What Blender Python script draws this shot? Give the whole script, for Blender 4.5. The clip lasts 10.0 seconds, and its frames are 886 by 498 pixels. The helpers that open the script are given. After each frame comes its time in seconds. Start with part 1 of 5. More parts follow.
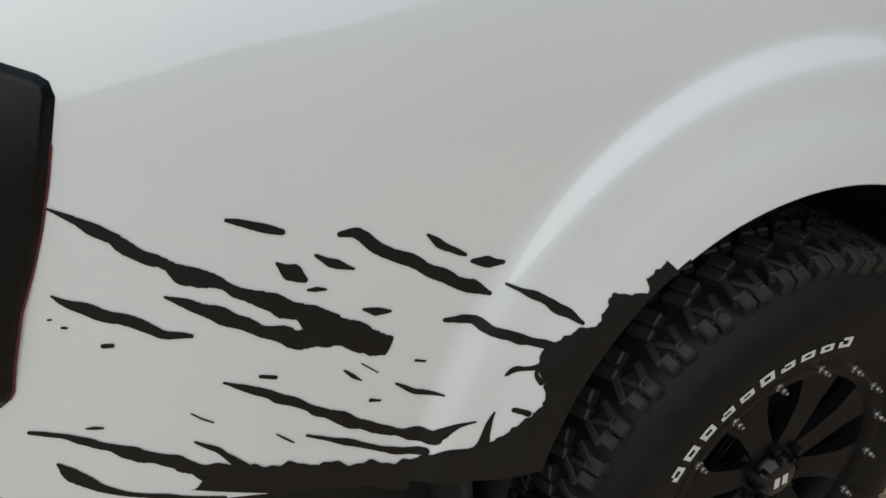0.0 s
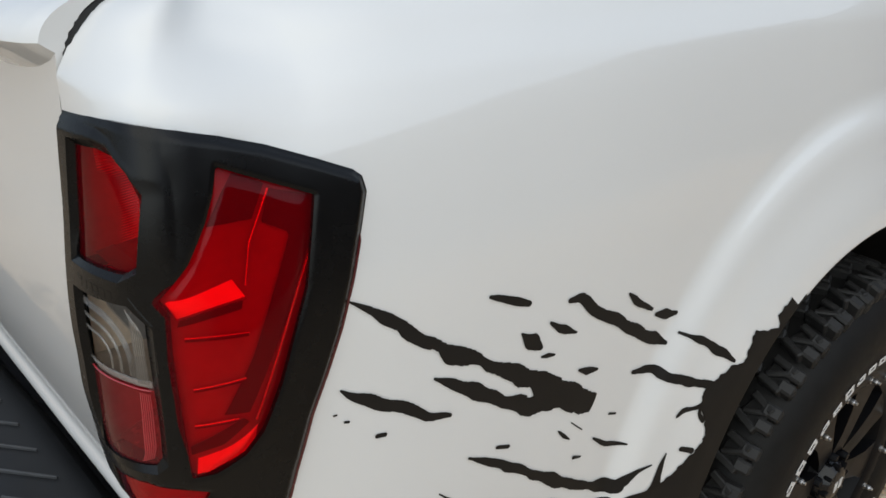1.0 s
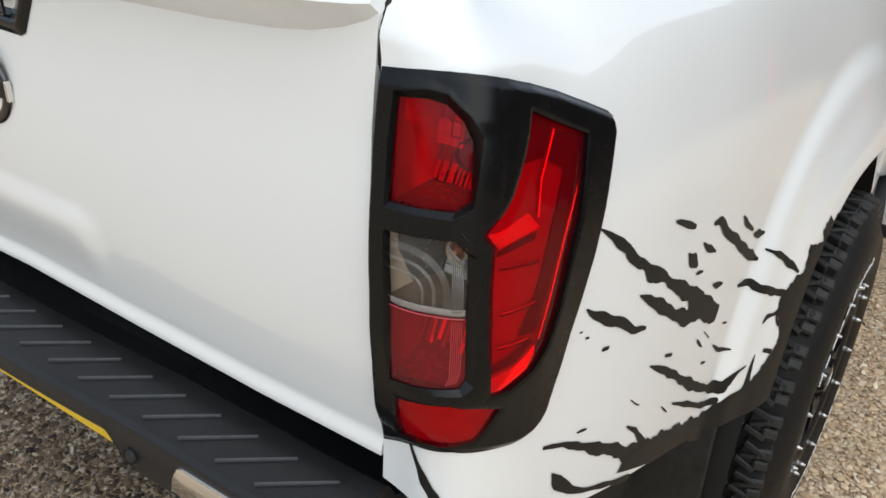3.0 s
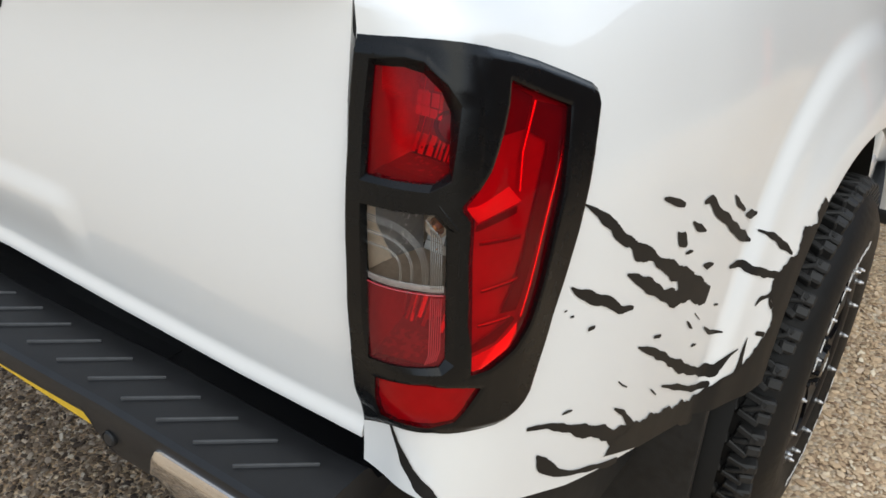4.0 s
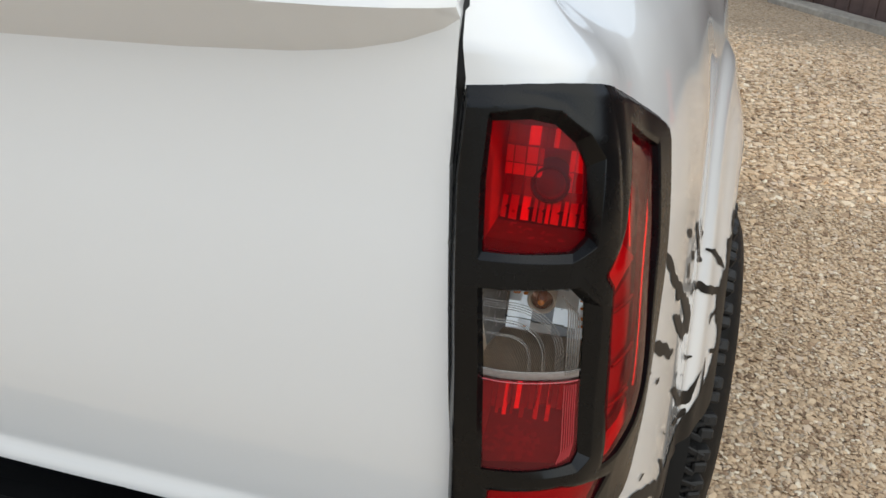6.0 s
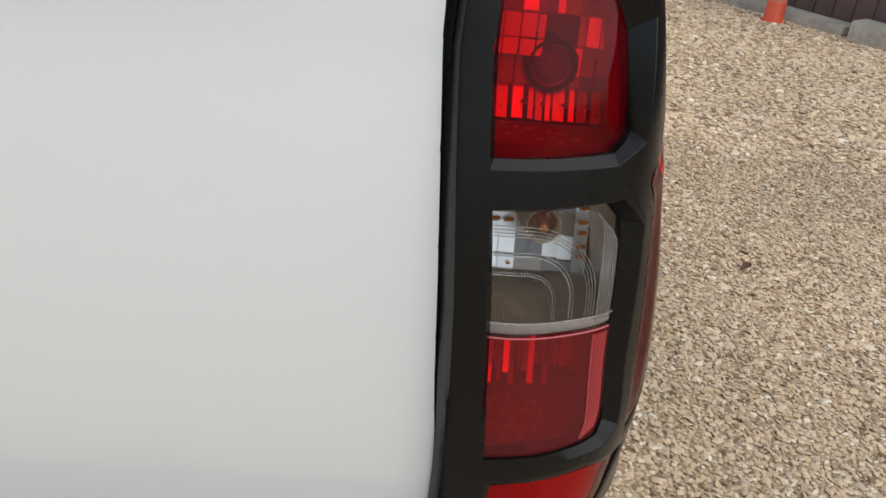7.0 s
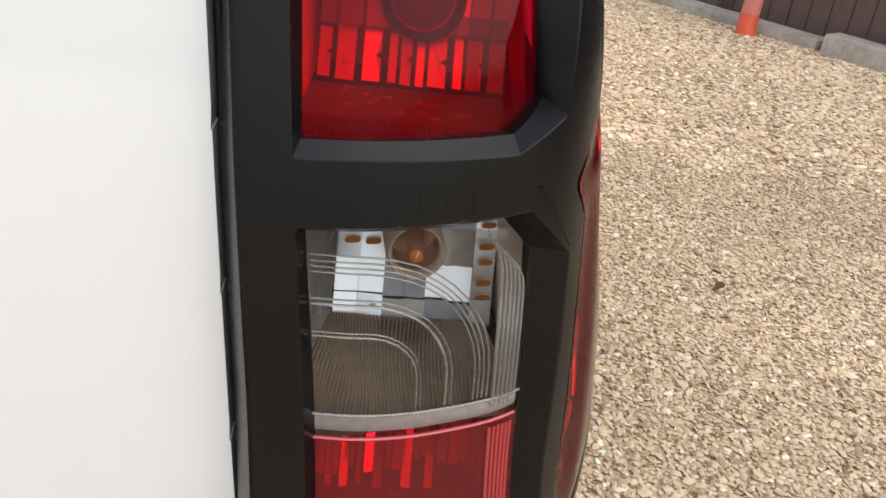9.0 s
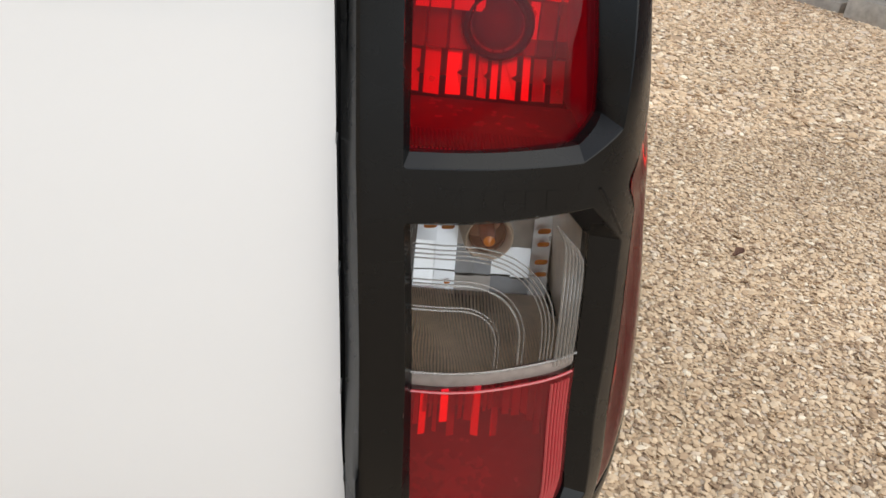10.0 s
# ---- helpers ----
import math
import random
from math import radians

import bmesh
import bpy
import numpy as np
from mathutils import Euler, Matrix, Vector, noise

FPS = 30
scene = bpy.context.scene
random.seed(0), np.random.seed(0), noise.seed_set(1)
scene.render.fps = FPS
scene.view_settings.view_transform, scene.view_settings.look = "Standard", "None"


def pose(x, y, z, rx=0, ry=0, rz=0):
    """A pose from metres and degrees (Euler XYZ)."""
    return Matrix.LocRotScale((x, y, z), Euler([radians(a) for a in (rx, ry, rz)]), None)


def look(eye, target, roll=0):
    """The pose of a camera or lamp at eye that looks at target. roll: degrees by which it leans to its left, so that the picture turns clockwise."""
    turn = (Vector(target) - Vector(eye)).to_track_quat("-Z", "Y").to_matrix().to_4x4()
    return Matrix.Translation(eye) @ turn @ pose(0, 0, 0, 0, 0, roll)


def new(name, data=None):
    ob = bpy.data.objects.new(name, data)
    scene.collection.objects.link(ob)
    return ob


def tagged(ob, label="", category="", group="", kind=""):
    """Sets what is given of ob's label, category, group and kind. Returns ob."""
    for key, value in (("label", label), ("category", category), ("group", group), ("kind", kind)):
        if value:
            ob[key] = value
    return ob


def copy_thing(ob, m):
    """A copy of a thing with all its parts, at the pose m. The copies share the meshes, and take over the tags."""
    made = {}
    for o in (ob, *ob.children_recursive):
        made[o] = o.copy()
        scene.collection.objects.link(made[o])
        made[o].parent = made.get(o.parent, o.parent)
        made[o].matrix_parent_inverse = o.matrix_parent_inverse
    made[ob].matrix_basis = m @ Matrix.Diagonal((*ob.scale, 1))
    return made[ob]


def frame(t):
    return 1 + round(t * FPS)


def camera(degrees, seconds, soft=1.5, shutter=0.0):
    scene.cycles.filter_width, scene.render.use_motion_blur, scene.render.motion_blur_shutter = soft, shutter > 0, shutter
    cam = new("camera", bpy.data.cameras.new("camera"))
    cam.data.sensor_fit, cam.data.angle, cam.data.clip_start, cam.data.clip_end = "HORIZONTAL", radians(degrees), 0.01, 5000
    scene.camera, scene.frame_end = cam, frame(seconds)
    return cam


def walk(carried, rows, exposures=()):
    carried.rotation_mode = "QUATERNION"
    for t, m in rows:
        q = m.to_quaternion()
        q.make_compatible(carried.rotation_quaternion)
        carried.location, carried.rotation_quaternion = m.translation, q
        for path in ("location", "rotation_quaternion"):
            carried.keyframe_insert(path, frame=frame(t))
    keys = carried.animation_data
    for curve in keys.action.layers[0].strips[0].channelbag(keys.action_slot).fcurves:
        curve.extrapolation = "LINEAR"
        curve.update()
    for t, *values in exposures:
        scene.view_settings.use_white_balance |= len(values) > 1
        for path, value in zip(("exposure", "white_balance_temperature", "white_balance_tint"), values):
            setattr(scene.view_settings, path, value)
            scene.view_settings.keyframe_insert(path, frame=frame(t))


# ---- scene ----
SOFT = 1.55
cam = camera(53.28, 10.0, soft=SOFT)
PATH = [
    (0.0, 1.7223, 0.2318, 1.5021, 57.349, 2.779, 63.323),
    (0.5, 1.6882, 0.0040, 1.5177, 59.907, 1.874, 55.893),
    (1.0, 1.4766, -0.2176, 1.5483, 61.288, 0.250, 48.236),
    (1.2, 1.3937, -0.2919, 1.5457, 61.351, -0.219, 45.928),
    (1.5, 1.3560, -0.4073, 1.5510, 60.824, 0.328, 43.948),
    (2.0, 1.3106, -0.5428, 1.5626, 61.040, 0.171, 41.710),
    (2.5, 1.2118, -0.6023, 1.5560, 60.735, -1.199, 37.038),
    (2.7, 1.2031, -0.6230, 1.5514, 60.752, -1.409, 35.262),
    (3.8, 1.2147, -0.6185, 1.5349, 60.129, -2.024, 34.503),
    (4.0, 1.2181, -0.5996, 1.5216, 59.997, -1.777, 34.880),
    (4.5, 1.2508, -0.5985, 1.5024, 62.704, -1.270, 37.187),
    (5.0, 1.2245, -0.5973, 1.4870, 64.460, -1.152, 37.155),
    (5.2, 1.1597, -0.5988, 1.4770, 64.602, -1.574, 33.895),
    (5.5, 1.0237, -0.6147, 1.4690, 64.479, -1.611, 27.211),
    (5.7, 0.9295, -0.6238, 1.4703, 64.500, -1.992, 21.992),
    (6.0, 0.8300, -0.6210, 1.4701, 63.440, -2.875, 14.365),
    (6.2, 0.7898, -0.6410, 1.4542, 63.604, -3.228, 11.002),
    (7.3, 0.6385, -0.3804, 1.3113, 61.327, -5.909, -5.675),
    (7.5, 0.6414, -0.3566, 1.3024, 62.250, -5.503, -6.989),
    (8.0, 0.6921, -0.3011, 1.2831, 62.883, -6.548, -7.079),
    (8.5, 0.7285, -0.2770, 1.2636, 62.892, -7.485, -4.595),
    (9.0, 0.7365, -0.2675, 1.2574, 62.684, -6.967, -3.294),
    (9.5, 0.7363, -0.2716, 1.2598, 62.567, -6.859, -3.120),
    (10.0, 0.7028, -0.3224, 1.2963, 60.155, -6.428, -2.315),
]

EXPOSURES = [(0.0, -0.26, 6150, 5), (0.3, -0.58, 6150, 5), (0.5, -0.42, 6150, 5), (1.0, -0.04, 6150, 5), (1.5, 0.00, 6170, 5), (2.0, 0.18, 6170, 5), (2.5, 0.33, 6170, 5), (4.5, 0.42, 6170, 5), (5.0, 0.22, 6170, 5), (5.5, 0.29, 6170, 5), (6.0, 0.20, 6170, 5), (7.5, 0.32, 6270, 7), (8.5, 0.60, 6400, 8), (9.5, 0.68, 6430, 8), (10.0, 0.58, 6400, 8)]
walk(cam, [(t, pose(x, y, z, rx, ry, rz)) for t, x, y, z, rx, ry, rz in PATH], EXPOSURES)

# ---- light: an overcast day ----
world = bpy.data.worlds.new("overcast")
scene.world = world
world.use_nodes = True
wn = world.node_tree
sky = wn.nodes.new("ShaderNodeTexSky")
sky.sky_type, sky.sun_disc = "NISHITA", False
sky.sun_elevation, sky.sun_rotation = radians(57), radians(124.5)
sky.air_density, sky.dust_density = 1.0, 4.0
grey = wn.nodes.new("ShaderNodeHueSaturation")
grey.inputs["Saturation"].default_value = 0.52
wn.links.new(sky.outputs[0], grey.inputs["Color"])
# cloud hides the glow round the sun
veil = wn.nodes.new("ShaderNodeMixRGB")
veil.blend_type, veil.inputs[0].default_value, veil.inputs[2].default_value = "DARKEN", 1.0, (7.25, 7.0, 6.7, 1.0)
wn.links.new(grey.outputs[0], veil.inputs[1])
wn.links.new(veil.outputs[0], wn.nodes["Background"].inputs["Color"])
wn.nodes["Background"].inputs["Strength"].default_value = 0.21
sun = new("sun", bpy.data.lights.new("sun", "SUN"))
sun.data.energy, sun.data.angle, sun.data.color = 0.28, radians(110), (1.0, 0.955, 0.90)
sun.matrix_world = look((3.2, -2.2, 6.0), (0, 0, 0))


# ---- materials ----
def material(name, colour, rough=0.5, metal=0.0, coat=0.0, spots=0.0, scale=40.0, relief=0.0, fine=400.0, spec=0.5):
    """A principled surface with slow stains and fine grain in colour, gloss and relief."""
    m = bpy.data.materials.new(name)
    m.use_nodes = True
    n, l = m.node_tree.nodes, m.node_tree.links
    b = n["Principled BSDF"]
    b.inputs["Roughness"].default_value, b.inputs["Metallic"].default_value = rough, metal
    b.inputs["Coat Weight"].default_value, b.inputs["Coat Roughness"].default_value = coat, 0.04
    b.inputs["Specular IOR Level"].default_value = spec
    b.inputs["Coat IOR"].default_value = 1.65
    b.inputs["Base Color"].default_value = (*colour, 1)
    co = n.new("ShaderNodeTexCoord")
    if spots:
        big, small = n.new("ShaderNodeTexNoise"), n.new("ShaderNodeTexNoise")
        big.inputs["Scale"].default_value, big.inputs["Detail"].default_value = scale * 0.15, 5
        small.inputs["Scale"].default_value, small.inputs["Detail"].default_value = scale, 4
        mix = n.new("ShaderNodeMath")
        mix.operation = "ADD"
        l.new(co.outputs["Object"], big.inputs["Vector"]), l.new(co.outputs["Object"], small.inputs["Vector"])
        l.new(big.outputs["Fac"], mix.inputs[0]), l.new(small.outputs["Fac"], mix.inputs[1])
        ramp = n.new("ShaderNodeMapRange")
        ramp.inputs["From Min"].default_value, ramp.inputs["From Max"].default_value = 0.6, 1.4
        ramp.inputs["To Min"].default_value, ramp.inputs["To Max"].default_value = 1 - spots, 1 + spots
        l.new(mix.outputs[0], ramp.inputs["Value"])
        mul = n.new("ShaderNodeVectorMath")
        mul.operation = "SCALE"
        mul.inputs[0].default_value = colour
        l.new(ramp.outputs[0], mul.inputs["Scale"])
        l.new(mul.outputs[0], b.inputs["Base Color"])
        rr = n.new("ShaderNodeMapRange")
        rr.inputs["From Min"].default_value, rr.inputs["From Max"].default_value = 0.6, 1.4
        rr.inputs["To Min"].default_value, rr.inputs["To Max"].default_value = max(rough - spots * 0.25, 0.02), min(rough + spots * 0.25, 1)
        l.new(mix.outputs[0], rr.inputs["Value"]), l.new(rr.outputs[0], b.inputs["Roughness"])
    if relief:
        g, bu = n.new("ShaderNodeTexNoise"), n.new("ShaderNodeBump")
        g.inputs["Scale"].default_value, g.inputs["Detail"].default_value = fine, 3
        bu.inputs["Strength"].default_value, bu.inputs["Distance"].default_value = relief, 0.001
        l.new(co.outputs["Object"], g.inputs["Vector"])
        l.new(g.outputs["Fac"], bu.inputs["Height"]), l.new(bu.outputs[0], b.inputs["Normal"])
    return m


def lens_material(name, tint, gloss=0.05, flute=0.0, direction="Z", milk=0.0, haze=None):
    """Clear coloured plastic: tinted see-through with a Fresnel gloss, fluted inside if asked."""
    m = bpy.data.materials.new(name)
    m.use_nodes = True
    n, l = m.node_tree.nodes, m.node_tree.links
    n.remove(n["Principled BSDF"])
    clear, shine, mix, fr = n.new("ShaderNodeBsdfTransparent"), n.new("ShaderNodeBsdfGlossy"), n.new("ShaderNodeMixShader"), n.new("ShaderNodeFresnel")
    clear.inputs["Color"].default_value = (*tint, 1)
    shine.inputs["Roughness"].default_value = gloss
    fr.inputs["IOR"].default_value = 1.28
    if milk:
        cloud, body = n.new("ShaderNodeMixShader"), n.new("ShaderNodeBsdfDiffuse")
        cloud.inputs[0].default_value, body.inputs["Color"].default_value = milk, (*(haze or tint), 1)
        l.new(clear.outputs[0], cloud.inputs[1]), l.new(body.outputs[0], cloud.inputs[2])
        clear = cloud
    l.new(fr.outputs[0], mix.inputs[0]), l.new(clear.outputs[0], mix.inputs[1]), l.new(shine.outputs[0], mix.inputs[2])
    l.new(mix.outputs[0], n["Material Output"].inputs["Surface"])
    if flute:
        co, w, bu = n.new("ShaderNodeTexCoord"), n.new("ShaderNodeTexWave"), n.new("ShaderNodeBump")
        w.bands_direction, w.inputs["Scale"].default_value = direction, flute
        bu.inputs["Strength"].default_value, bu.inputs["Distance"].default_value = 0.4, 0.0006
        l.new(co.outputs["Object"], w.inputs["Vector"]), l.new(w.outputs["Fac"], bu.inputs["Height"])
        l.new(bu.outputs[0], shine.inputs["Normal"]), l.new(bu.outputs[0], fr.inputs["Normal"])
    return m


PAINT = material("white_pearl_paint", (0.80, 0.80, 0.79), 0.32, 0.0, 1.0, 0.012, 3.0, 0.012, 900)
VINYL = material("matt_black_vinyl", (0.010, 0.009, 0.008), 0.5, 0, 0, 0.2, 30, 0.05, 600, 0.3)
PLASTIC = material("black_textured_plastic", (0.0024, 0.0027, 0.0031), 0.27, 0, 0, 0.15, 60, 0.05, 1400, 0.31)
BUMPER = material("black_bumper_plastic", (0.013, 0.0135, 0.0150), 0.42, 0, 0, 0.25, 40, 0.15, 1200, 0.36)
# lighter than the bumper: the sheen on the ribs' edges, in their colour
RIB = material("sheen_rib_plastic", (0.060, 0.062, 0.066), 0.35, 0, 0, 0.25, 80, 0.1, 1200)
GLOSSBLACK = material("gloss_black", (0.006, 0.006, 0.007), 0.18, 0, 0.15, 0.1, 20, spec=0.3)
DARKCHROME = material("dark_chrome", (0.10, 0.10, 0.105), 0.10, 1.0, 0, 0.1, 40)
DARK = material("shadow_black", (0.004, 0.004, 0.004), 0.7, 0, 0, 0.2, 30)
CHROME = material("chrome", (0.80, 0.79, 0.78), 0.08, 1.0, 0, 0.05, 30)
STEEL = material("steel_bolt", (0.62, 0.61, 0.60), 0.3, 1.0, 0, 0.15, 200)
SILVER = material("reflector_silver", (0.95, 0.90, 0.84), 0.26, 0.85, 0, 0.04, 80)
GREYREF = material("grey_housing", (0.52, 0.46, 0.40), 0.35, 0.3, 0, 0.2, 120, 0.2, 500)
RED = lens_material("red_lens", (1.0, 0.004, 0.034), 0.04, milk=0.05)
MILKRED = lens_material("milky_red_lens", (0.92, 0.016, 0.040), 0.06, 0, "X", 0.20, (0.46, 0.060, 0.065))
SIDESHADE = material("side_lamp_shade", (0.060, 0.056, 0.053), 0.4, 0, 0, 0.2, 100)
DARKRED = material("dark_red_edge", (0.09, 0.008, 0.010), 0.3, 0, 0.3)
SIDEBACK = material("pale_side_back", (0.38, 0.37, 0.37), 0.4, 0, 0, 0.15, 80)
FACET = material("bright_facet", (0.95, 0.94, 0.93), 0.28, 0.6, 0, 0.05, 80)
SHELF = material("dark_ribbed_shelf", (0.28, 0.27, 0.265), 0.25, 0.3, 0, 0.2, 150)
HOUSING = material("pale_grey_housing", (0.42, 0.41, 0.40), 0.45, 0, 0, 0.2, 100)
BULBGLASS = lens_material("brown_bulb_glass", (0.66, 0.38, 0.27), 0.05, milk=0.22)
FLUTESHADE = material("flute_shade_brown", (0.36, 0.29, 0.23), 0.4, 0, 0, 0.2, 150)
DIMGREY = material("dull_bulb_and_shadow_grey", (0.10, 0.095, 0.09), 0.45, 0, 0, 0.2, 100)
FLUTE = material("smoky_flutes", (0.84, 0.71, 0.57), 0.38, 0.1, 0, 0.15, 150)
CLEAR = lens_material("clear_lens", (0.93, 0.93, 0.92), 0.03, 0)
AMBER = material("amber_bulb_and_glint", (0.75, 0.24, 0.04), 0.2, 0, 0.5, 0.1, 100)
RUBBER = material("tyre_rubber", (0.019, 0.0185, 0.018), 0.50, 0, 0, 0.5, 60, 0.4, 500, 0.30)
# darker than the lugs, which paints shade into the grooves between them
SIDEWALL = material("tyre_sidewall_and_groove_shade", (0.0090, 0.0086, 0.0082), 0.55, 0, 0, 0.4, 60, 0.25, 500, 0.20)
LETTER = material("white_tyre_letter", (0.72, 0.71, 0.69), 0.6, 0, 0, 0.15, 200)
RIM = material("satin_black_rim", (0.006, 0.006, 0.007), 0.36, 0.0, 0.0, 0.2, 60, spec=0.12)
YELLOW = material("yellow_strip", (0.75, 0.50, 0.03), 0.45, 0, 0, 0.12, 60)
GLASS = material("dark_window_glass", (0.01, 0.012, 0.012), 0.03, 0, 0.5)
TIMBER = material("weathered_timber", (0.40, 0.36, 0.30), 0.85, 0, 0, 0.35, 25, 0.6, 120)
BOARD = material("dark_brown_boards", (0.125, 0.080, 0.066), 0.8, 0, 0, 0.35, 12, 0.5, 90)
ORANGE = material("orange_plastic", (0.72, 0.10, 0.035), 0.5, 0, 0, 0.12, 30)
PINK = material("faded_pink_sleeve", (0.75, 0.24, 0.19), 0.6, 0, 0, 0.12, 30)
LEAF = material("dead_leaf", (0.12, 0.055, 0.03), 0.8, 0, 0, 0.3, 100)


def gravel_material(name, islands, tones=(0.88, 1.14), in_shade=False):
    m = bpy.data.materials.new(name)
    m.use_nodes = True
    n, l = m.node_tree.nodes, m.node_tree.links
    b = n["Principled BSDF"]
    b.inputs["Roughness"].default_value = 0.85
    co = n.new("ShaderNodeTexCoord")
    ramp = n.new("ShaderNodeValToRGB")
    ramp.color_ramp.interpolation = "LINEAR"
    cr = ramp.color_ramp.elements
    cr[0].position, cr[0].color = 0.0, (0.22, 0.145, 0.088, 1)
    cr[1].position, cr[1].color = 1.0, (0.80, 0.70, 0.54, 1)
    for p, c in ((0.10, (0.40, 0.275, 0.170, 1)), (0.22, (0.52, 0.375, 0.235, 1)), (0.45, (0.61, 0.450, 0.290, 1)), (0.75, (0.68, 0.525, 0.350, 1)), (0.88, (0.58, 0.465, 0.355, 1)), (0.93, (0.72, 0.585, 0.415, 1))):
        cr.new(p).color = c
    if in_shade:
        # much darker brown ramp with a few pale stones, the truck's shade in colour
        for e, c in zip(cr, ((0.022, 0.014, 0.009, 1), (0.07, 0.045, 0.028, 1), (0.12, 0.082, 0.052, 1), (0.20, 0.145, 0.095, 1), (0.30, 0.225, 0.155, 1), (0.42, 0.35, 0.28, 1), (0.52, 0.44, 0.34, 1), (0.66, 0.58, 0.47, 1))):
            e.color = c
    slow = n.new("ShaderNodeTexNoise")
    slow.inputs["Scale"].default_value, slow.inputs["Detail"].default_value = 0.9, 4
    l.new(co.outputs["Object"], slow.inputs["Vector"])
    tone = n.new("ShaderNodeMapRange")
    tone.inputs["From Min"].default_value, tone.inputs["From Max"].default_value = 0.3, 0.7
    tone.inputs["To Min"].default_value, tone.inputs["To Max"].default_value = tones
    l.new(slow.outputs["Fac"], tone.inputs["Value"])
    sc = n.new("ShaderNodeVectorMath")
    sc.operation = "SCALE"
    if islands:
        g = n.new("ShaderNodeNewGeometry")
        l.new(g.outputs["Random Per Island"], ramp.inputs["Fac"])
        grain = n.new("ShaderNodeTexNoise")
        grain.inputs["Scale"].default_value = 300
        l.new(co.outputs["Object"], grain.inputs["Vector"])
        height = grain.outputs["Fac"]
        dist, strength = 0.001, 0.2
    else:
        v = n.new("ShaderNodeTexVoronoi")
        v.inputs["Scale"].default_value = 75
        l.new(co.outputs["Object"], v.inputs["Vector"])
        sep = n.new("ShaderNodeSeparateColor")
        l.new(v.outputs["Color"], sep.inputs[0]), l.new(sep.outputs[0], ramp.inputs["Fac"])
        inv = n.new("ShaderNodeMath")
        inv.operation, inv.inputs[0].default_value = "SUBTRACT", 1.0
        l.new(v.outputs["Distance"], inv.inputs[1])
        height = inv.outputs[0]
        dist, strength = 0.008, 1.0
    l.new(ramp.outputs[0], sc.inputs[0]), l.new(tone.outputs[0], sc.inputs["Scale"]), l.new(sc.outputs[0], b.inputs["Base Color"])
    bu = n.new("ShaderNodeBump")
    bu.inputs["Strength"].default_value, bu.inputs["Distance"].default_value = strength, dist
    l.new(height, bu.inputs["Height"]), l.new(bu.outputs[0], b.inputs["Normal"])
    return m


GRAVEL, STONES = gravel_material("gravel_ground", False, (0.80, 1.02)), gravel_material("gravel_stones", True, (0.95, 1.17))
# same gravel in paler tones for the stretches farther from the truck
PALE_STONES, SHADED_STONES = gravel_material("pale_gravel", True, (1.14, 1.42)), gravel_material("shaded_gravel", True, (0.54, 0.84), True)


# ---- building helpers ----
def link_mesh(name, verts, faces, mat, parent=None, label="", shade=True):
    me = bpy.data.meshes.new(name)
    me.from_pydata([tuple(map(float, v)) for v in verts], [], [tuple(map(int, f)) for f in faces])
    if shade:
        me.polygons.foreach_set("use_smooth", [True] * len(me.polygons))
    me.materials.append(mat)
    me.update()
    ob = new(name, me)
    ob.parent = parent
    if label:
        tagged(ob, label)
    return ob


def part(name, bm, mat, parent=None, label="", smooth=True, angle=35):
    bmesh.ops.recalc_face_normals(bm, faces=bm.faces)
    for e in bm.edges:
        e.smooth = len(e.link_faces) != 2 or e.calc_face_angle(0) < radians(angle)
    for f in bm.faces:
        f.smooth = smooth
    me = bpy.data.meshes.new(name)
    bm.to_mesh(me)
    bm.free()
    me.materials.append(mat)
    ob = new(name, me)
    ob.parent = parent
    if label:
        tagged(ob, label)
    return ob


def box(bm, lo, hi, bevel=0.0, segments=2, m=None):
    vs = bmesh.ops.create_cube(bm, size=1)["verts"]
    c, d = (Vector(lo) + Vector(hi)) / 2, Vector(hi) - Vector(lo)
    for v in vs:
        v.co = Vector((v.co.x * d.x, v.co.y * d.y, v.co.z * d.z)) + c
    if bevel:
        es = list({e for v in vs for e in v.link_edges})
        r = bmesh.ops.bevel(bm, geom=es, offset=bevel, segments=segments, affect="EDGES", profile=0.5)
        vs = list({v for f in r["faces"] for v in f.verts} | {v for v in vs if v.is_valid})
    if m:
        bmesh.ops.transform(bm, matrix=m, verts=[v for v in vs if v.is_valid])


def cyl(bm, r1, r2, depth, m, seg=24, bevel=0.0):
    r = bmesh.ops.create_cone(bm, cap_ends=True, segments=seg, radius1=r1, radius2=r2, depth=depth, matrix=m)
    if bevel:
        es = [e for e in {e for v in r["verts"] for e in v.link_edges} if e.calc_face_angle(0) > 1]
        bmesh.ops.bevel(bm, geom=es, offset=bevel, segments=2, affect="EDGES", profile=0.5)


def lathe(bm, profile, seg, m, close=False):
    """Turns (radius, x) pairs round the x axis."""
    rings = []
    for r, x in profile:
        rings.append([bm.verts.new(m @ Vector((x, r * math.cos(2 * math.pi * i / seg), r * math.sin(2 * math.pi * i / seg)))) for i in range(seg)])
    pairs = list(zip(rings, rings[1:])) + ([(rings[-1], rings[0])] if close else [])
    for a, b in pairs:
        for i in range(seg):
            j = (i + 1) % seg
            bm.faces.new((a[i], a[j], b[j], b[i]))
    return rings


# Rear quarter: a plan line swept upwards, leaning in with height, with a raised lip round the wheel
WHEEL_Y, WHEEL_Z = 1.108, 0.40
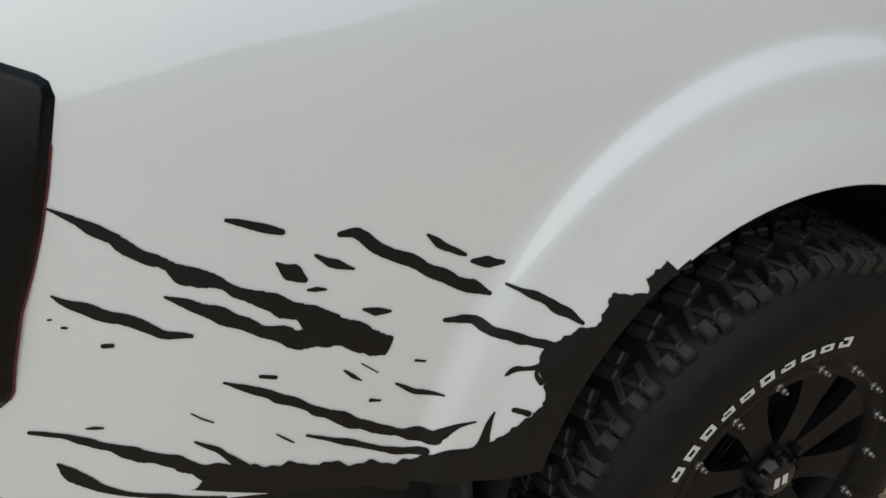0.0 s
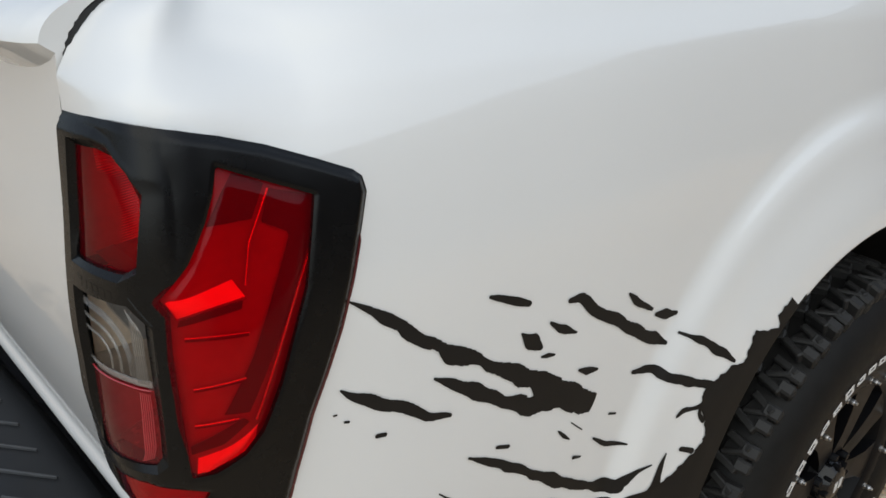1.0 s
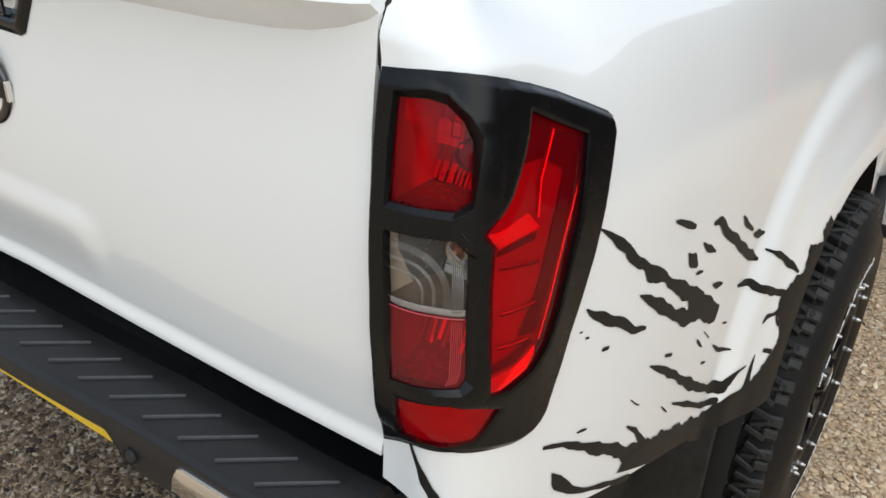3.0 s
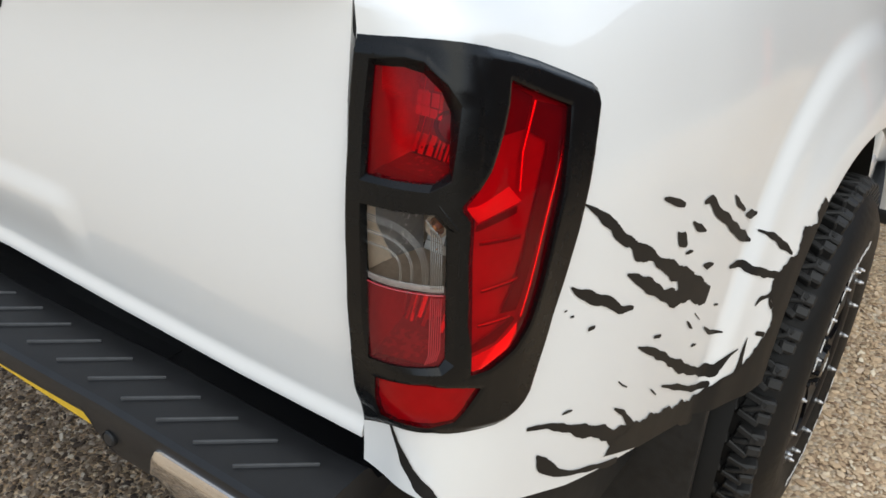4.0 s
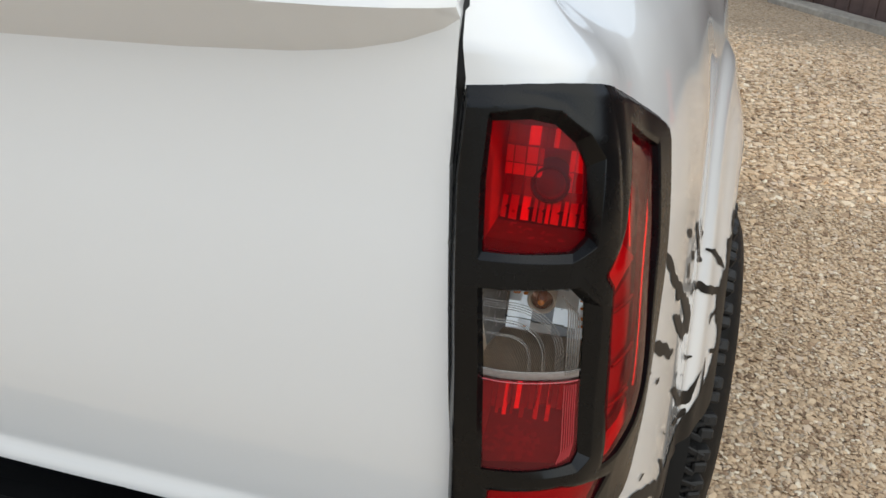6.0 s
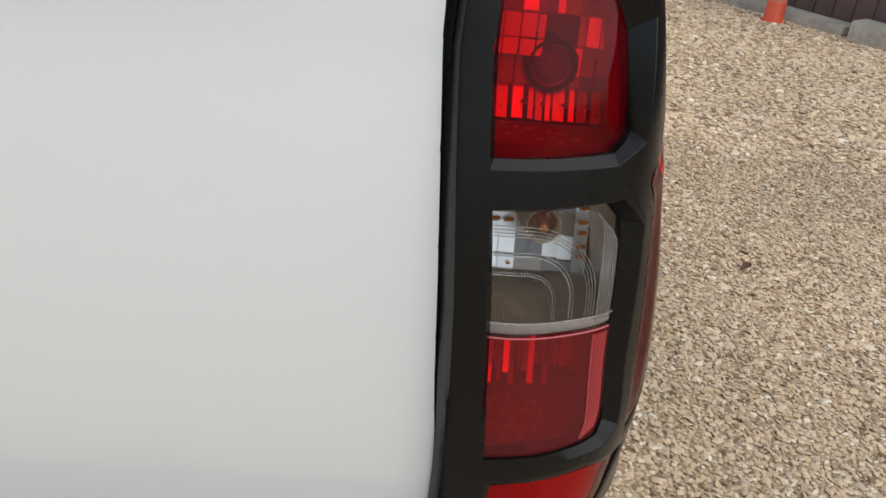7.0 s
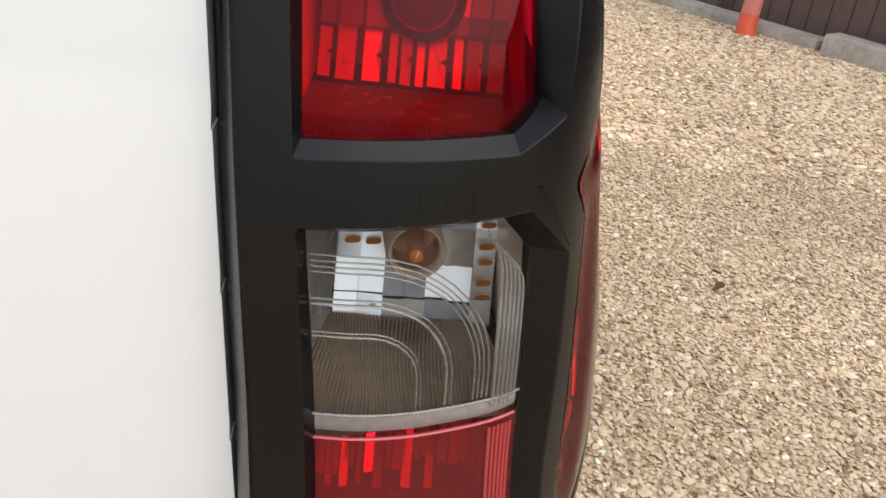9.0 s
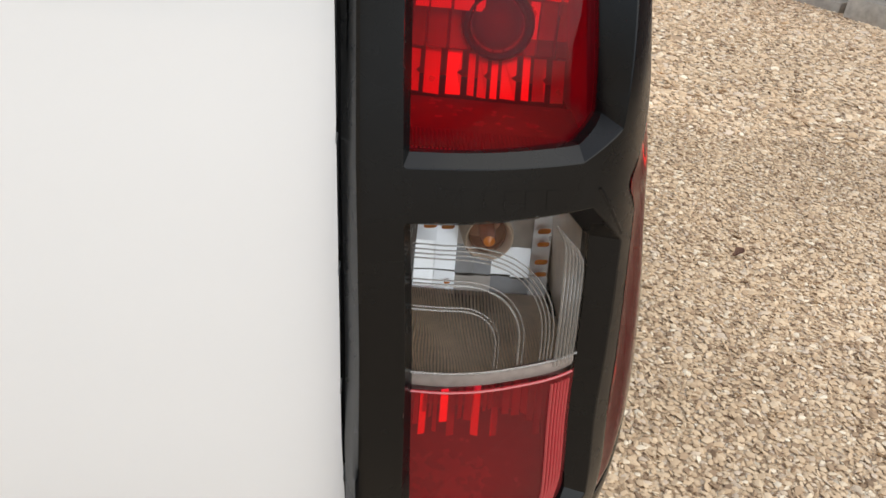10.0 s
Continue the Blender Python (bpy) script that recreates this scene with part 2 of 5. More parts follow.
PLAN_KNOTS = [(0.700, 0.001), (0.732, 0.000), (0.766, -0.001), (0.800, 0.009), (0.823, 0.032), (0.842, 0.078), (0.856, 0.13), (0.870, 0.185), (0.884, 0.25),
              (0.898, 0.34), (0.909, 0.44), (0.920, 0.54), (0.929, 0.66), (0.938, 0.82), (0.948, 0.95), (0.962, 1.1), (0.972, 1.25), (0.978, 1.4), (0.980, 1.7), (0.980, 2.2), (0.98, 3.6)]


def smooth_line(knots, step, blur):
    k = np.array([knots[0]] + list(knots) + [knots[-1]], float)
    out = []
    for i in range(1, len(k) - 2):
        p0, p1, p2, p3 = k[i - 1], k[i], k[i + 1], k[i + 2]
        u = np.linspace(0, 1, 200, endpoint=False)[:, None]
        out.append(0.5 * (2 * p1 + (p2 - p0) * u + (2 * p0 - 5 * p1 + 4 * p2 - p3) * u ** 2 + (3 * p1 - p0 - 3 * p2 + p3) * u ** 3))
    c = np.concatenate(out)
    d = np.concatenate([[0], np.cumsum(np.linalg.norm(np.diff(c, axis=0), axis=1))])
    s = np.arange(0, d[-1], step)
    c = np.stack([np.interp(s, d, c[:, 0]), np.interp(s, d, c[:, 1])], 1)
    n = int(blur / step)
    w = np.exp(-0.5 * (np.arange(-3 * n, 3 * n + 1) / n) ** 2)
    w /= w.sum()
    for a in range(2):
        lo = 2 * c[0, a] - c[3 * n:0:-1, a]
        hi = 2 * c[-1, a] - c[-2:-3 * n - 2:-1, a]
        c[:, a] = np.convolve(np.concatenate([lo, c[:, a], hi]), w, "valid")
    return s, c


PLAN_S, PLAN = smooth_line(PLAN_KNOTS, 0.0015, 0.009)
PLAN_T = np.gradient(PLAN, PLAN_S, axis=0)
PLAN_T /= np.linalg.norm(PLAN_T, axis=1)[:, None]
# the way in which the skin leans in: the plan's normal, turned slowly round the corner
soft_w = np.exp(-0.5 * (np.arange(-200, 201) / 62.0) ** 2)
SOFT_T = np.stack([np.convolve(np.pad(PLAN_T[:, k], 200, "edge"), soft_w / soft_w.sum(), "valid") for k in (0, 1)], 1)
LEAN_S, LEAN_C = smooth_line([(0.40, -0.030), (0.60, -0.028), (0.75, -0.021), (0.86, -0.013), (1.0, 0.0), (1.1, 0.012), (1.2, 0.034), (1.26, 0.054), (1.31, 0.081), (1.345, 0.110), (1.37, 0.150), (1.378, 0.20), (1.380, 0.26)], 0.002, 0.010)
BACK_S, BACK_C = smooth_line([(0.40, 0.05), (0.60, 0.034), (0.80, 0.016), (0.86, 0.009), (0.95, 0.001), (1.04, 0.001), (1.12, 0.007), (1.2, 0.018), (1.28, 0.028), (1.33, 0.034), (1.35, 0.040), (1.365, 0.052), (1.376, 0.080), (1.380, 0.13)], 0.002, 0.006)
FLARE_R = [0.40, 0.478, 0.52, 0.55, 0.575, 0.595, 0.612, 0.628, 0.640, 0.661, 0.672, 0.72]
FLARE_D = [0.055, 0.051, 0.045, 0.038, 0.031, 0.0265, 0.0235, 0.0205, 0.0165, 0.004, 0.0005, 0.0]


def arch_radius(y, z):
    return np.hypot((y - WHEEL_Y) * 1.08, (z - WHEEL_Z) * 0.95)


FR = np.arange(0.40, 0.74, 0.002)
FD = np.convolve(np.pad(np.interp(FR, FLARE_R, FLARE_D), 4, "edge"), np.ones(9) / 9, "valid")


wide_w = np.exp(-0.5 * (np.arange(-150, 151) / 48.0) ** 2)
PLAN_SOFT = np.stack([np.convolve(np.concatenate([2 * PLAN[0, k] - PLAN[150:0:-1, k], PLAN[:, k], 2 * PLAN[-1, k] - PLAN[-2:-152:-1, k]]), wide_w / wide_w.sum(), "valid") for k in (0, 1)], 1)


CREASE_S = [0.0, 0.13, 0.20, 0.48, 0.78, 1.15, 1.26, 1.7]
CREASE_Z = [1.318, 1.301, 1.293, 1.2835, 1.262, 1.231, 1.221, 1.19]


def gap_lean(z):
    """The joint beside the tailgate leans in towards the top."""
    return np.interp(z, [0.60, 0.80, 0.92, 0.96, 1.00, 1.06, 1.145, 1.21, 1.275, 1.285, 1.312, 1.36], [0.0100, 0.0100, 0.0090, 0.0078, 0.0048, 0.0014, -0.0050, -0.0085, -0.0055, -0.0050, -0.0095, -0.0115])


def near_gap(s):
    u = np.clip(np.asarray(s, float) / 0.13, 0, 1)
    return u * u * (3 - 2 * u)


def skin0(s, z):
    u = np.clip((z - 1.17) / 0.17, 0, 1)
    u = u * u * (3 - 2 * u)
    x = np.interp(s, PLAN_S, PLAN[:, 0]) * (1 - u) + np.interp(s, PLAN_S, PLAN_SOFT[:, 0]) * u
    y = np.interp(s, PLAN_S, PLAN[:, 1]) * (1 - u) + np.interp(s, PLAN_S, PLAN_SOFT[:, 1]) * u
    tx, ty = np.interp(s, PLAN_S, SOFT_T[:, 0]), np.interp(s, PLAN_S, SOFT_T[:, 1])
    up = np.clip((z - 1.285) / 0.06, 0, 1)
    near = np.clip(s / (0.19 + 0.20 * np.clip((z - 1.10) / 0.28, 0, 1) - 0.15 * up * up * (3 - 2 * up)), 0, 1)
    near = near * near * (3 - 2 * near)
    fold = 0.66 * np.clip(z - np.interp(s, [0, 0.10, 0.20, 0.30], [1.312, 1.302, 1.283, 1.256]), 0, 0.08)
    h = np.interp(z, LEAN_C[:, 0], LEAN_C[:, 1]) * near + fold * (1 - np.clip((s - 0.06) / 0.36, 0, 1) ** 2 * (3 - 2 * np.clip((s - 0.06) / 0.36, 0, 1))) + (np.interp(z, BACK_C[:, 0], BACK_C[:, 1]) - 0.014 * (1 - np.clip((z - 0.77) / 0.10, 0, 1))) * (1 - near)
    # shoulder crease that falls towards the cab
    over = np.asarray(z) - np.interp(s, CREASE_S, CREASE_Z)
    h = h + 0.17 * (np.clip(over, -0.003, 0.030) + 0.003) * near
    x, y = x - h * ty, y + h * tx
    x = x + gap_lean(z) * (1 - near_gap(s))
    x = x + np.interp(arch_radius(y, z), FR, FD) * (np.asarray(s) > 0.3)
    return np.stack([x, y, z + 0 * x], -1)


def skin(s, z, off=0.0):
    """The skin of the quarter at plan length s and height z, and off metres in front of it."""
    s, z = np.asarray(s, float), np.asarray(z, float)
    p = skin0(s, z)
    a = skin0(s + 0.003, z) - skin0(s - 0.003, z)
    b = skin0(s, z + 0.003) - skin0(s, z - 0.003)
    n = np.cross(a, b)
    n /= np.linalg.norm(n, axis=-1)[..., None] + 1e-9
    return p + n * np.asarray(off)[..., None]


def bump(v, mid, half):
    u = np.clip(1 - np.abs((np.asarray(v, float) - mid) / half), 0, 1)
    return u * u * (3 - 2 * u)


def step(v, a, b):
    u = np.clip((np.asarray(v, float) - a) / (b - a), 0, 1)
    return u * u * (3 - 2 * u)


SQUARE_S = np.arange(-0.03, 0.36, 0.001)
SQUARE_D = np.interp(SQUARE_S, [0.06, 0.075, 0.09, 0.105, 0.12, 0.135, 0.155, 0.18, 0.21, 0.25, 0.30], [0.0, 0.0010, 0.0040, 0.0080, 0.0108, 0.0120, 0.0118, 0.0098, 0.0062, 0.0018, 0.0])
sq_w = np.exp(-0.5 * (np.arange(-24, 25) / 8.0) ** 2)
SQUARE_D = np.convolve(np.pad(SQUARE_D, 24, "edge"), sq_w / sq_w.sum(), "valid")


def lamp_skin(s, z, off=0.0):
    """The same skin where the lamp stands out at the corner."""
    square = np.interp(s, SQUARE_S, SQUARE_D)
    low = 1 - step(z, 0.94, 1.06)
    lift = (0.007 + 0.006 * low - 0.0072 * step(z, 1.06, 1.22)) * (1 - step(s, 0.03 + 0.03 * low, 0.11 + 0.06 * low)) * step(z, 0.835, 0.905)
    square = square * (1 - 0.8 * step(s, 0.105, 0.20) * step(z, 1.05, 1.20)) + 0.005 * bump(s, 0.20, 0.09) * (1 - step(z, 1.0, 1.12))
    return skin(s, z, np.asarray(off) + square * step(z, 0.86, 1.00) + lift)



def poly_dist(s, z, poly, round_by=0.0):
    """Distance to a closed outline, positive inside; round_by rounds its corners."""
    p = np.array(poly, float)
    best, inside = np.full(np.shape(s), 1e9), np.zeros(np.shape(s), bool)
    for a, b in zip(p, np.roll(p, -1, 0)):
        d = b - a
        u = np.clip(((s - a[0]) * d[0] + (z - a[1]) * d[1]) / (d @ d), 0, 1)
        best = np.minimum(best, np.hypot(s - a[0] - u * d[0], z - a[1] - u * d[1]))
        if a[1] != b[1]:
            inside ^= ((a[1] > z) != (b[1] > z)) & (s < a[0] + (z - a[1]) * d[0] / d[1])
    return np.where(inside, best, -best) + round_by


def sheet(name, s_range, z_range, res, dist, place, mat, parent=None, label="", rim=0.0, sharp=0):
    """A fine sheet over (s, z): kept where dist > 0, its border laid on dist = 0, its edges turned back by rim."""
    sv = np.arange(s_range[0], s_range[1] + res / 2, res)
    zv = np.arange(z_range[0], z_range[1] + res / 2, res)
    s, z = np.meshgrid(sv, zv, indexing="ij")
    d = dist(s, z)
    for _ in range(2):
        e = 0.2 * res
        gs, gz = (dist(s + e, z) - dist(s - e, z)) / (2 * e), (dist(s, z + e) - dist(s, z - e)) / (2 * e)
        g = np.maximum(gs * gs + gz * gz, 0.2)
        mv = np.where((d < 0) & (d > -2.2 * res), -d / g, 0)
        s, z = s + mv * gs, z + mv * gz
        d = np.where(mv > 0, np.minimum(dist(s, z), 0), d) if _ == 0 else d
    d0 = dist(*np.meshgrid(sv, zv, indexing="ij"))
    ok = np.maximum.reduce([d0[:-1, :-1], d0[1:, :-1], d0[1:, 1:], d0[:-1, 1:]]) > 0.12 * res
    near = np.minimum.reduce([d0[:-1, :-1], d0[1:, :-1], d0[1:, 1:], d0[:-1, 1:]]) > -2.2 * res
    n1, n2 = s.shape
    idx = np.arange(n1 * n2).reshape(n1, n2)
    quads = np.stack([idx[:-1, :-1], idx[1:, :-1], idx[1:, 1:], idx[:-1, 1:]], -1)[ok & near]
    used = np.unique(quads)
    remap = np.full(n1 * n2, -1)
    remap[used] = np.arange(len(used))
    quads = remap[quads]
    sf, zf = s.ravel()[used], z.ravel()[used]
    verts = place(sf, zf, 0.0)
    faces = quads.tolist()
    if rim:
        e = np.concatenate([quads[:, [a, (a + 1) % 4]] for a in range(4)])
        key = np.sort(e, 1)
        _, inv, cnt = np.unique(key[:, 0] * (len(used) + 1) + key[:, 1], return_inverse=True, return_counts=True)
        edge = e[cnt[inv] == 1]
        low = place(sf, zf, -rim)
        ring = np.unique(edge)
        m2 = np.full(len(used), -1)
        m2[ring] = len(verts) + np.arange(len(ring))
        m3 = np.full(len(used), -1)
        m3[ring] = len(verts) + len(ring) + np.arange(len(ring))
        verts = np.concatenate([verts, verts[ring], low[ring]])
        faces += [[a, b, d_, c] for b, a, d_, c in zip(m2[edge[:, 0]], m2[edge[:, 1]], m3[edge[:, 0]], m3[edge[:, 1]])]
    ob = link_mesh(name, verts, faces, mat, parent, label)
    if sharp:
        ob.data.set_sharp_from_angle(angle=radians(sharp))
    return ob


# ---- ground ----
def ground_grid():
    bm = bmesh.new()
    bmesh.ops.create_grid(bm, x_segments=40, y_segments=40, size=60)
    for v in bm.verts:
        r = math.hypot(v.co.x, v.co.y)
        v.co.z = -0.0035 + 0.05 * (noise.noise(v.co * 0.15) if r > 9 else 0)
    return tagged(part("ground", bm, GRAVEL), "pale tan gravel of a yard, laid level round the truck", "ground", kind="structure")


ground_grid()


def stones(name, x0, x1, y0, y1, pitch, seed, mat=None):
    rng = np.random.default_rng(seed)
    bm = bmesh.new()
    bmesh.ops.create_icosphere(bm, subdivisions=1, radius=1)
    bv = np.array([v.co for v in bm.verts])
    bf = np.array([[v.index for v in f.verts] for f in bm.faces])
    bm.free()
    gx, gy = np.meshgrid(np.arange(x0, x1, pitch), np.arange(y0, y1, pitch), indexing="ij")
    u, w = (2 * gx - x0 - x1) / (x1 - x0), (2 * gy - y0 - y1) / (y1 - y0)
    wave = np.sin(gx * 5.1 + seed) * np.sin(gy * 4.3 + 2 * seed) + 0.6 * np.sin(gx * 11 + gy * 9 + seed) + 0.4 * np.sin(gx * 17 - gy * 23)
    edge = (1.02 - (u ** 6 + w ** 6) ** (1 / 6)) * 0.5 * min(x1 - x0, y1 - y0) / 0.30 + 0.30 * wave - 0.15
    keep = rng.uniform(0, 1, gx.shape) < np.clip(edge + 0.15, 0, 1)
    gx, gy = gx[keep], gy[keep]
    n = gx.size
    c = np.stack([gx.ravel() + rng.uniform(-0.5, 0.5, n) * pitch, gy.ravel() + rng.uniform(-0.5, 0.5, n) * pitch, rng.uniform(-0.0035, 0.002, n)], 1)
    r = pitch * rng.lognormal(-0.5, 0.28, n)[:, None] * np.stack([rng.uniform(0.8, 1.45, n), rng.uniform(0.65, 1.0, n), rng.uniform(0.20, 0.34, n)], 1)
    v = bv[None] * (1 + rng.uniform(-0.22, 0.22, (n, len(bv), 1))) * r[:, None]
    a, b = rng.uniform(0, 6.28, n), rng.normal(0, 0.4, n)
    ca, sa, cb, sb = np.cos(a), np.sin(a), np.cos(b), np.sin(b)
    y, z = v[..., 1] * cb[:, None] - v[..., 2] * sb[:, None], v[..., 1] * sb[:, None] + v[..., 2] * cb[:, None]
    x, y = v[..., 0] * ca[:, None] - y * sa[:, None], v[..., 0] * sa[:, None] + y * ca[:, None]
    v = np.stack([x, y, z], -1) + c[:, None]
    f = (bf[None] + (np.arange(n) * len(bv))[:, None, None]).reshape(-1, 3)
    me = bpy.data.meshes.new(name)
    v = v.reshape(-1, 3)
    me.vertices.add(len(v))
    me.vertices.foreach_set("co", v.ravel())
    me.loops.add(f.size)
    me.loops.foreach_set("vertex_index", f.ravel())
    me.polygons.add(len(f))
    me.polygons.foreach_set("loop_start", np.arange(0, f.size, 3))
    me.polygons.foreach_set("use_smooth", np.zeros(len(f), bool))
    me.update(calc_edges=True)
    me.materials.append(mat or STONES)
    return tagged(new(name, me), "loose tan and grey gravel stones lying on the yard", "gravel", kind="stuff")


stones("gravel_stones", 1.0, 3.1, 0.3, 3.5, 0.0122, 3)
# stones under and behind the bumper, with the truck's shade in their colour
stones("gravel_stones", -1.6, 0.9, -0.7, 0.9, 0.0105, 4, SHADED_STONES)
stones("gravel_stones", 0.9, 4.9, 3.1, 7.6, 0.0215, 5, PALE_STONES)
stones("gravel_stones", 2.75, 5.0, 0.7, 3.5, 0.017, 6, PALE_STONES)


# ---- the yard's edge ----
def beam(name, a, b, width, height, seed, label):
    rng = random.Random(seed)
    bm = bmesh.new()
    d = Vector((b[0] - a[0], b[1] - a[1], 0))
    box(bm, (0, 0, -0.03), (d.length, width, height), 0.012, 2)
    bmesh.ops.subdivide_edges(bm, edges=[e for e in bm.edges if e.calc_length() > 0.5], cuts=14)
    for v in bm.verts:
        v.co += Vector((0, rng.uniform(-0.006, 0.006), rng.uniform(-0.006, 0.006)))
    m = Matrix.Translation((a[0], a[1], 0)) @ Matrix.Rotation(math.atan2(d.y, d.x), 4, "Z")
    bmesh.ops.transform(bm, matrix=m, verts=bm.verts)
    return tagged(part(name, bm, TIMBER), label, "edging beam")


YARD = (3.80, 5.51)
ALONG = Vector((0.62, -0.785, 0)).normalized()
SIDE = Vector((-ALONG.y, ALONG.x, 0))


def yard_point(along, side, z=0.0):
    return Vector((YARD[0], YARD[1], z)) + ALONG * along + SIDE * side


p, q = yard_point(0, 0), yard_point(2.6, 0)
beam("timber_beam", p, q, 0.20, 0.14, 1, "weathered grey timber beam edging the gravel by the wall")
p, q = yard_point(-3.4, 0.06), yard_point(-0.06, 0.06)
beam("timber_beam", p, q, 0.20, 0.07, 2, "weathered grey timber beam sunk in the gravel by the wall")


def shed_wall():
    wall = tagged(new("wall_shed"), "dark brown boarded wall of a shed behind the edging beams", "wall", kind="structure")
    m = Matrix.Translation(yard_point(0, 0.32)) @ Matrix.Rotation(math.atan2(ALONG.y, ALONG.x), 4, "Z")
    bm = bmesh.new()
    box(bm, (-6, 0.05, -0.02), (16.5, 0.16, 2.8), m=m)
    part("backing", bm, DARK, wall)
    x = -6.0
    rng = random.Random(5)
    proto = None
    while x < 16.4:
        bm = bmesh.new()
        box(bm, (0, 0, 0), (0.145, 0.05, 2.8), 0.004, 1)
        me_ob = part("board", bm, BOARD, wall) if proto is None else None
        if proto is None:
            proto = me_ob.data
        else:
            bm.free()
            me_ob = new("board", proto)
            me_ob.parent = wall
        me_ob.matrix_basis = m @ Matrix.Translation((x, rng.uniform(-0.006, 0.006), 0))
        x += 0.15
    for xp in (-3.2, -1.1, 0.55, 2.4, 4.3, 6.2, 8.1, 10.0, 11.9, 13.8):
        bm = bmesh.new()
        box(bm, (xp, -0.07, 0), (xp + 0.10, 0.0, 2.8), 0.006, 1, m)
        part("post", bm, BOARD, wall)


shed_wall()


def bollard():
    b = tagged(new("bollard"), "orange plastic marker post with a faded pink sleeve on gravel", "bollard")
    b.location = (3.42, 5.90, 0)
    for name, prof, mat in (("base", [(0.0, 0), (0.075, 0), (0.075, 0.01), (0.070, 0.02), (0.067, 0.14), (0.064, 0.145), (0, 0.145)], ORANGE),
                            ("sleeve", [(0.0, 0.145), (0.064, 0.145), (0.066, 0.15), (0.060, 0.34), (0.0, 0.34)], PINK),
                            ("top", [(0.0, 0.34), (0.060, 0.34), (0.055, 0.70), (0.045, 0.73), (0.0, 0.735)], ORANGE)):
        bm = bmesh.new()
        lathe(bm, prof, 28, Matrix.Rotation(radians(-90), 4, "Y"))
        part(name, bm, mat, b)


bollard()


def dead_leaf():
    bm = bmesh.new()
    bmesh.ops.create_grid(bm, x_segments=6, y_segments=4, size=0.5)
    for v in bm.verts:
        x, y = v.co.x, v.co.y
        w = max(0.05, 1 - (2 * x) ** 2) * (0.8 + 0.3 * math.sin(9 * x))
        v.co = Vector((x * 0.055, y * 0.034 * w, 0.010 + 0.010 * abs(y) + 0.006 * math.sin(5 * x)))
    r = bmesh.ops.solidify(bm, geom=bm.faces[:], thickness=0.0012)
    ob = part("dead_leaf", bm, LEAF)
    ob.matrix_basis = pose(1.878, 2.038, 0.006, 0, 0, 35)
    return tagged(ob, "curled dark brown dead leaf lying on the gravel", "leaf")


dead_leaf()

# ---- the pickup ----
truck = tagged(new("pickup_truck"), "white double-cab pickup with black splash decals and mud tyres", "pickup truck")


ARCH_R = 0.490


def lower_edge(s):
    """Height of the quarter's lower edge."""
    return np.interp(s, [0, 0.1, 0.2, 0.3, 0.45, 0.6, 0.75], [0.775, 0.765, 0.735, 0.70, 0.665, 0.62, 0.60])


COVER = [(-0.0030, 1.2808), (0.030, 1.2835), (0.055, 1.2857), (0.085, 1.2862), (0.1050, 1.2850), (0.1240, 1.2826), (0.160, 1.2758), (0.2014, 1.2654), (0.2499, 1.2495), (0.2994, 1.2288), (0.3345, 1.2125), (0.3435, 1.2045), (0.3458, 1.1895), (0.3189, 1.1096),
         (0.2996, 1.0602), (0.2804, 1.0187), (0.2590, 0.9769), (0.2372, 0.9192), (0.2265, 0.8850), (0.2180, 0.8735), (0.2060, 0.8655), (0.1930, 0.8615), (0.1780, 0.8605), (0.1450, 0.8645), (0.1050, 0.8690), (0.0600, 0.8605), (-0.0030, 0.8335)]
WIN_TOP = [(0.0268, 1.2560), (0.0600, 1.2592), (0.0830, 1.2560), (0.1040, 1.2420), (0.1165, 1.2230), (0.1155, 1.1675), (0.0985, 1.1568), (0.0258, 1.1526)]
WIN_MID = [(0.0262, 1.1212), (0.1000, 1.1250), (0.1130, 1.1120), (0.1145, 0.9695), (0.1090, 0.9605), (0.0305, 0.9515)]
WIN_LOW = [(0.0385, 0.9285), (0.0700, 0.9352), (0.0990, 0.9385), (0.1250, 0.9350), (0.1525, 0.9262), (0.1365, 0.8970), (0.1270, 0.8845), (0.0800, 0.8770), (0.0360, 0.8655)]
SLOT = [(0.1930, 1.2415), (0.2890, 1.1985), (0.2680, 1.1140), (0.2300, 1.0285), (0.2060, 0.9850), (0.1870, 0.9635), (0.1595, 0.9490), (0.1385, 0.9475),
        (0.1358, 1.0795), (0.1375, 1.1215), (0.1286, 1.1355), (0.1570, 1.1648), (0.1770, 1.1970), (0.1875, 1.2200)]
# outer edges of the slopes round the two upper windows, corner by corner with WIN_TOP and WIN_MID
PLATE = [(-0.02, 1.2650), (0.0640, 1.2710), (0.0870, 1.2685), (0.1115, 1.2490), (0.1265, 1.2285), (0.1250, 1.14), (0.12, 1.10), (-0.02, 1.10)]
BEVEL_TOP = [(0.0235, 1.2635), (0.0625, 1.2690), (0.0850, 1.2665), (0.1095, 1.2480), (0.1240, 1.2285), (0.1150, 1.1625), (0.0965, 1.1510), (0.0230, 1.1466)]
BEVEL_MID = [(0.0235, 1.1245), (0.1030, 1.1310), (0.1235, 1.1095), (0.1225, 0.9650), (0.1120, 0.9535), (0.0262, 0.9445)]
# how far the cover stands out from the skin along the plan, smoothed
LEVEL_S = np.arange(-0.06, 0.36, 0.002)
LEVEL_D = np.convolve(np.pad(np.interp(LEVEL_S, [0.03, 0.07, 0.10, 0.12, 0.135, 0.16, 0.20], [0.0088, 0.0060, 0.0030, 0.0010, 0.0016, 0.0062, 0.0090]), 12, "edge"), np.hanning(25) / np.hanning(25).sum(), "valid")
DIVIDE = 1.0500


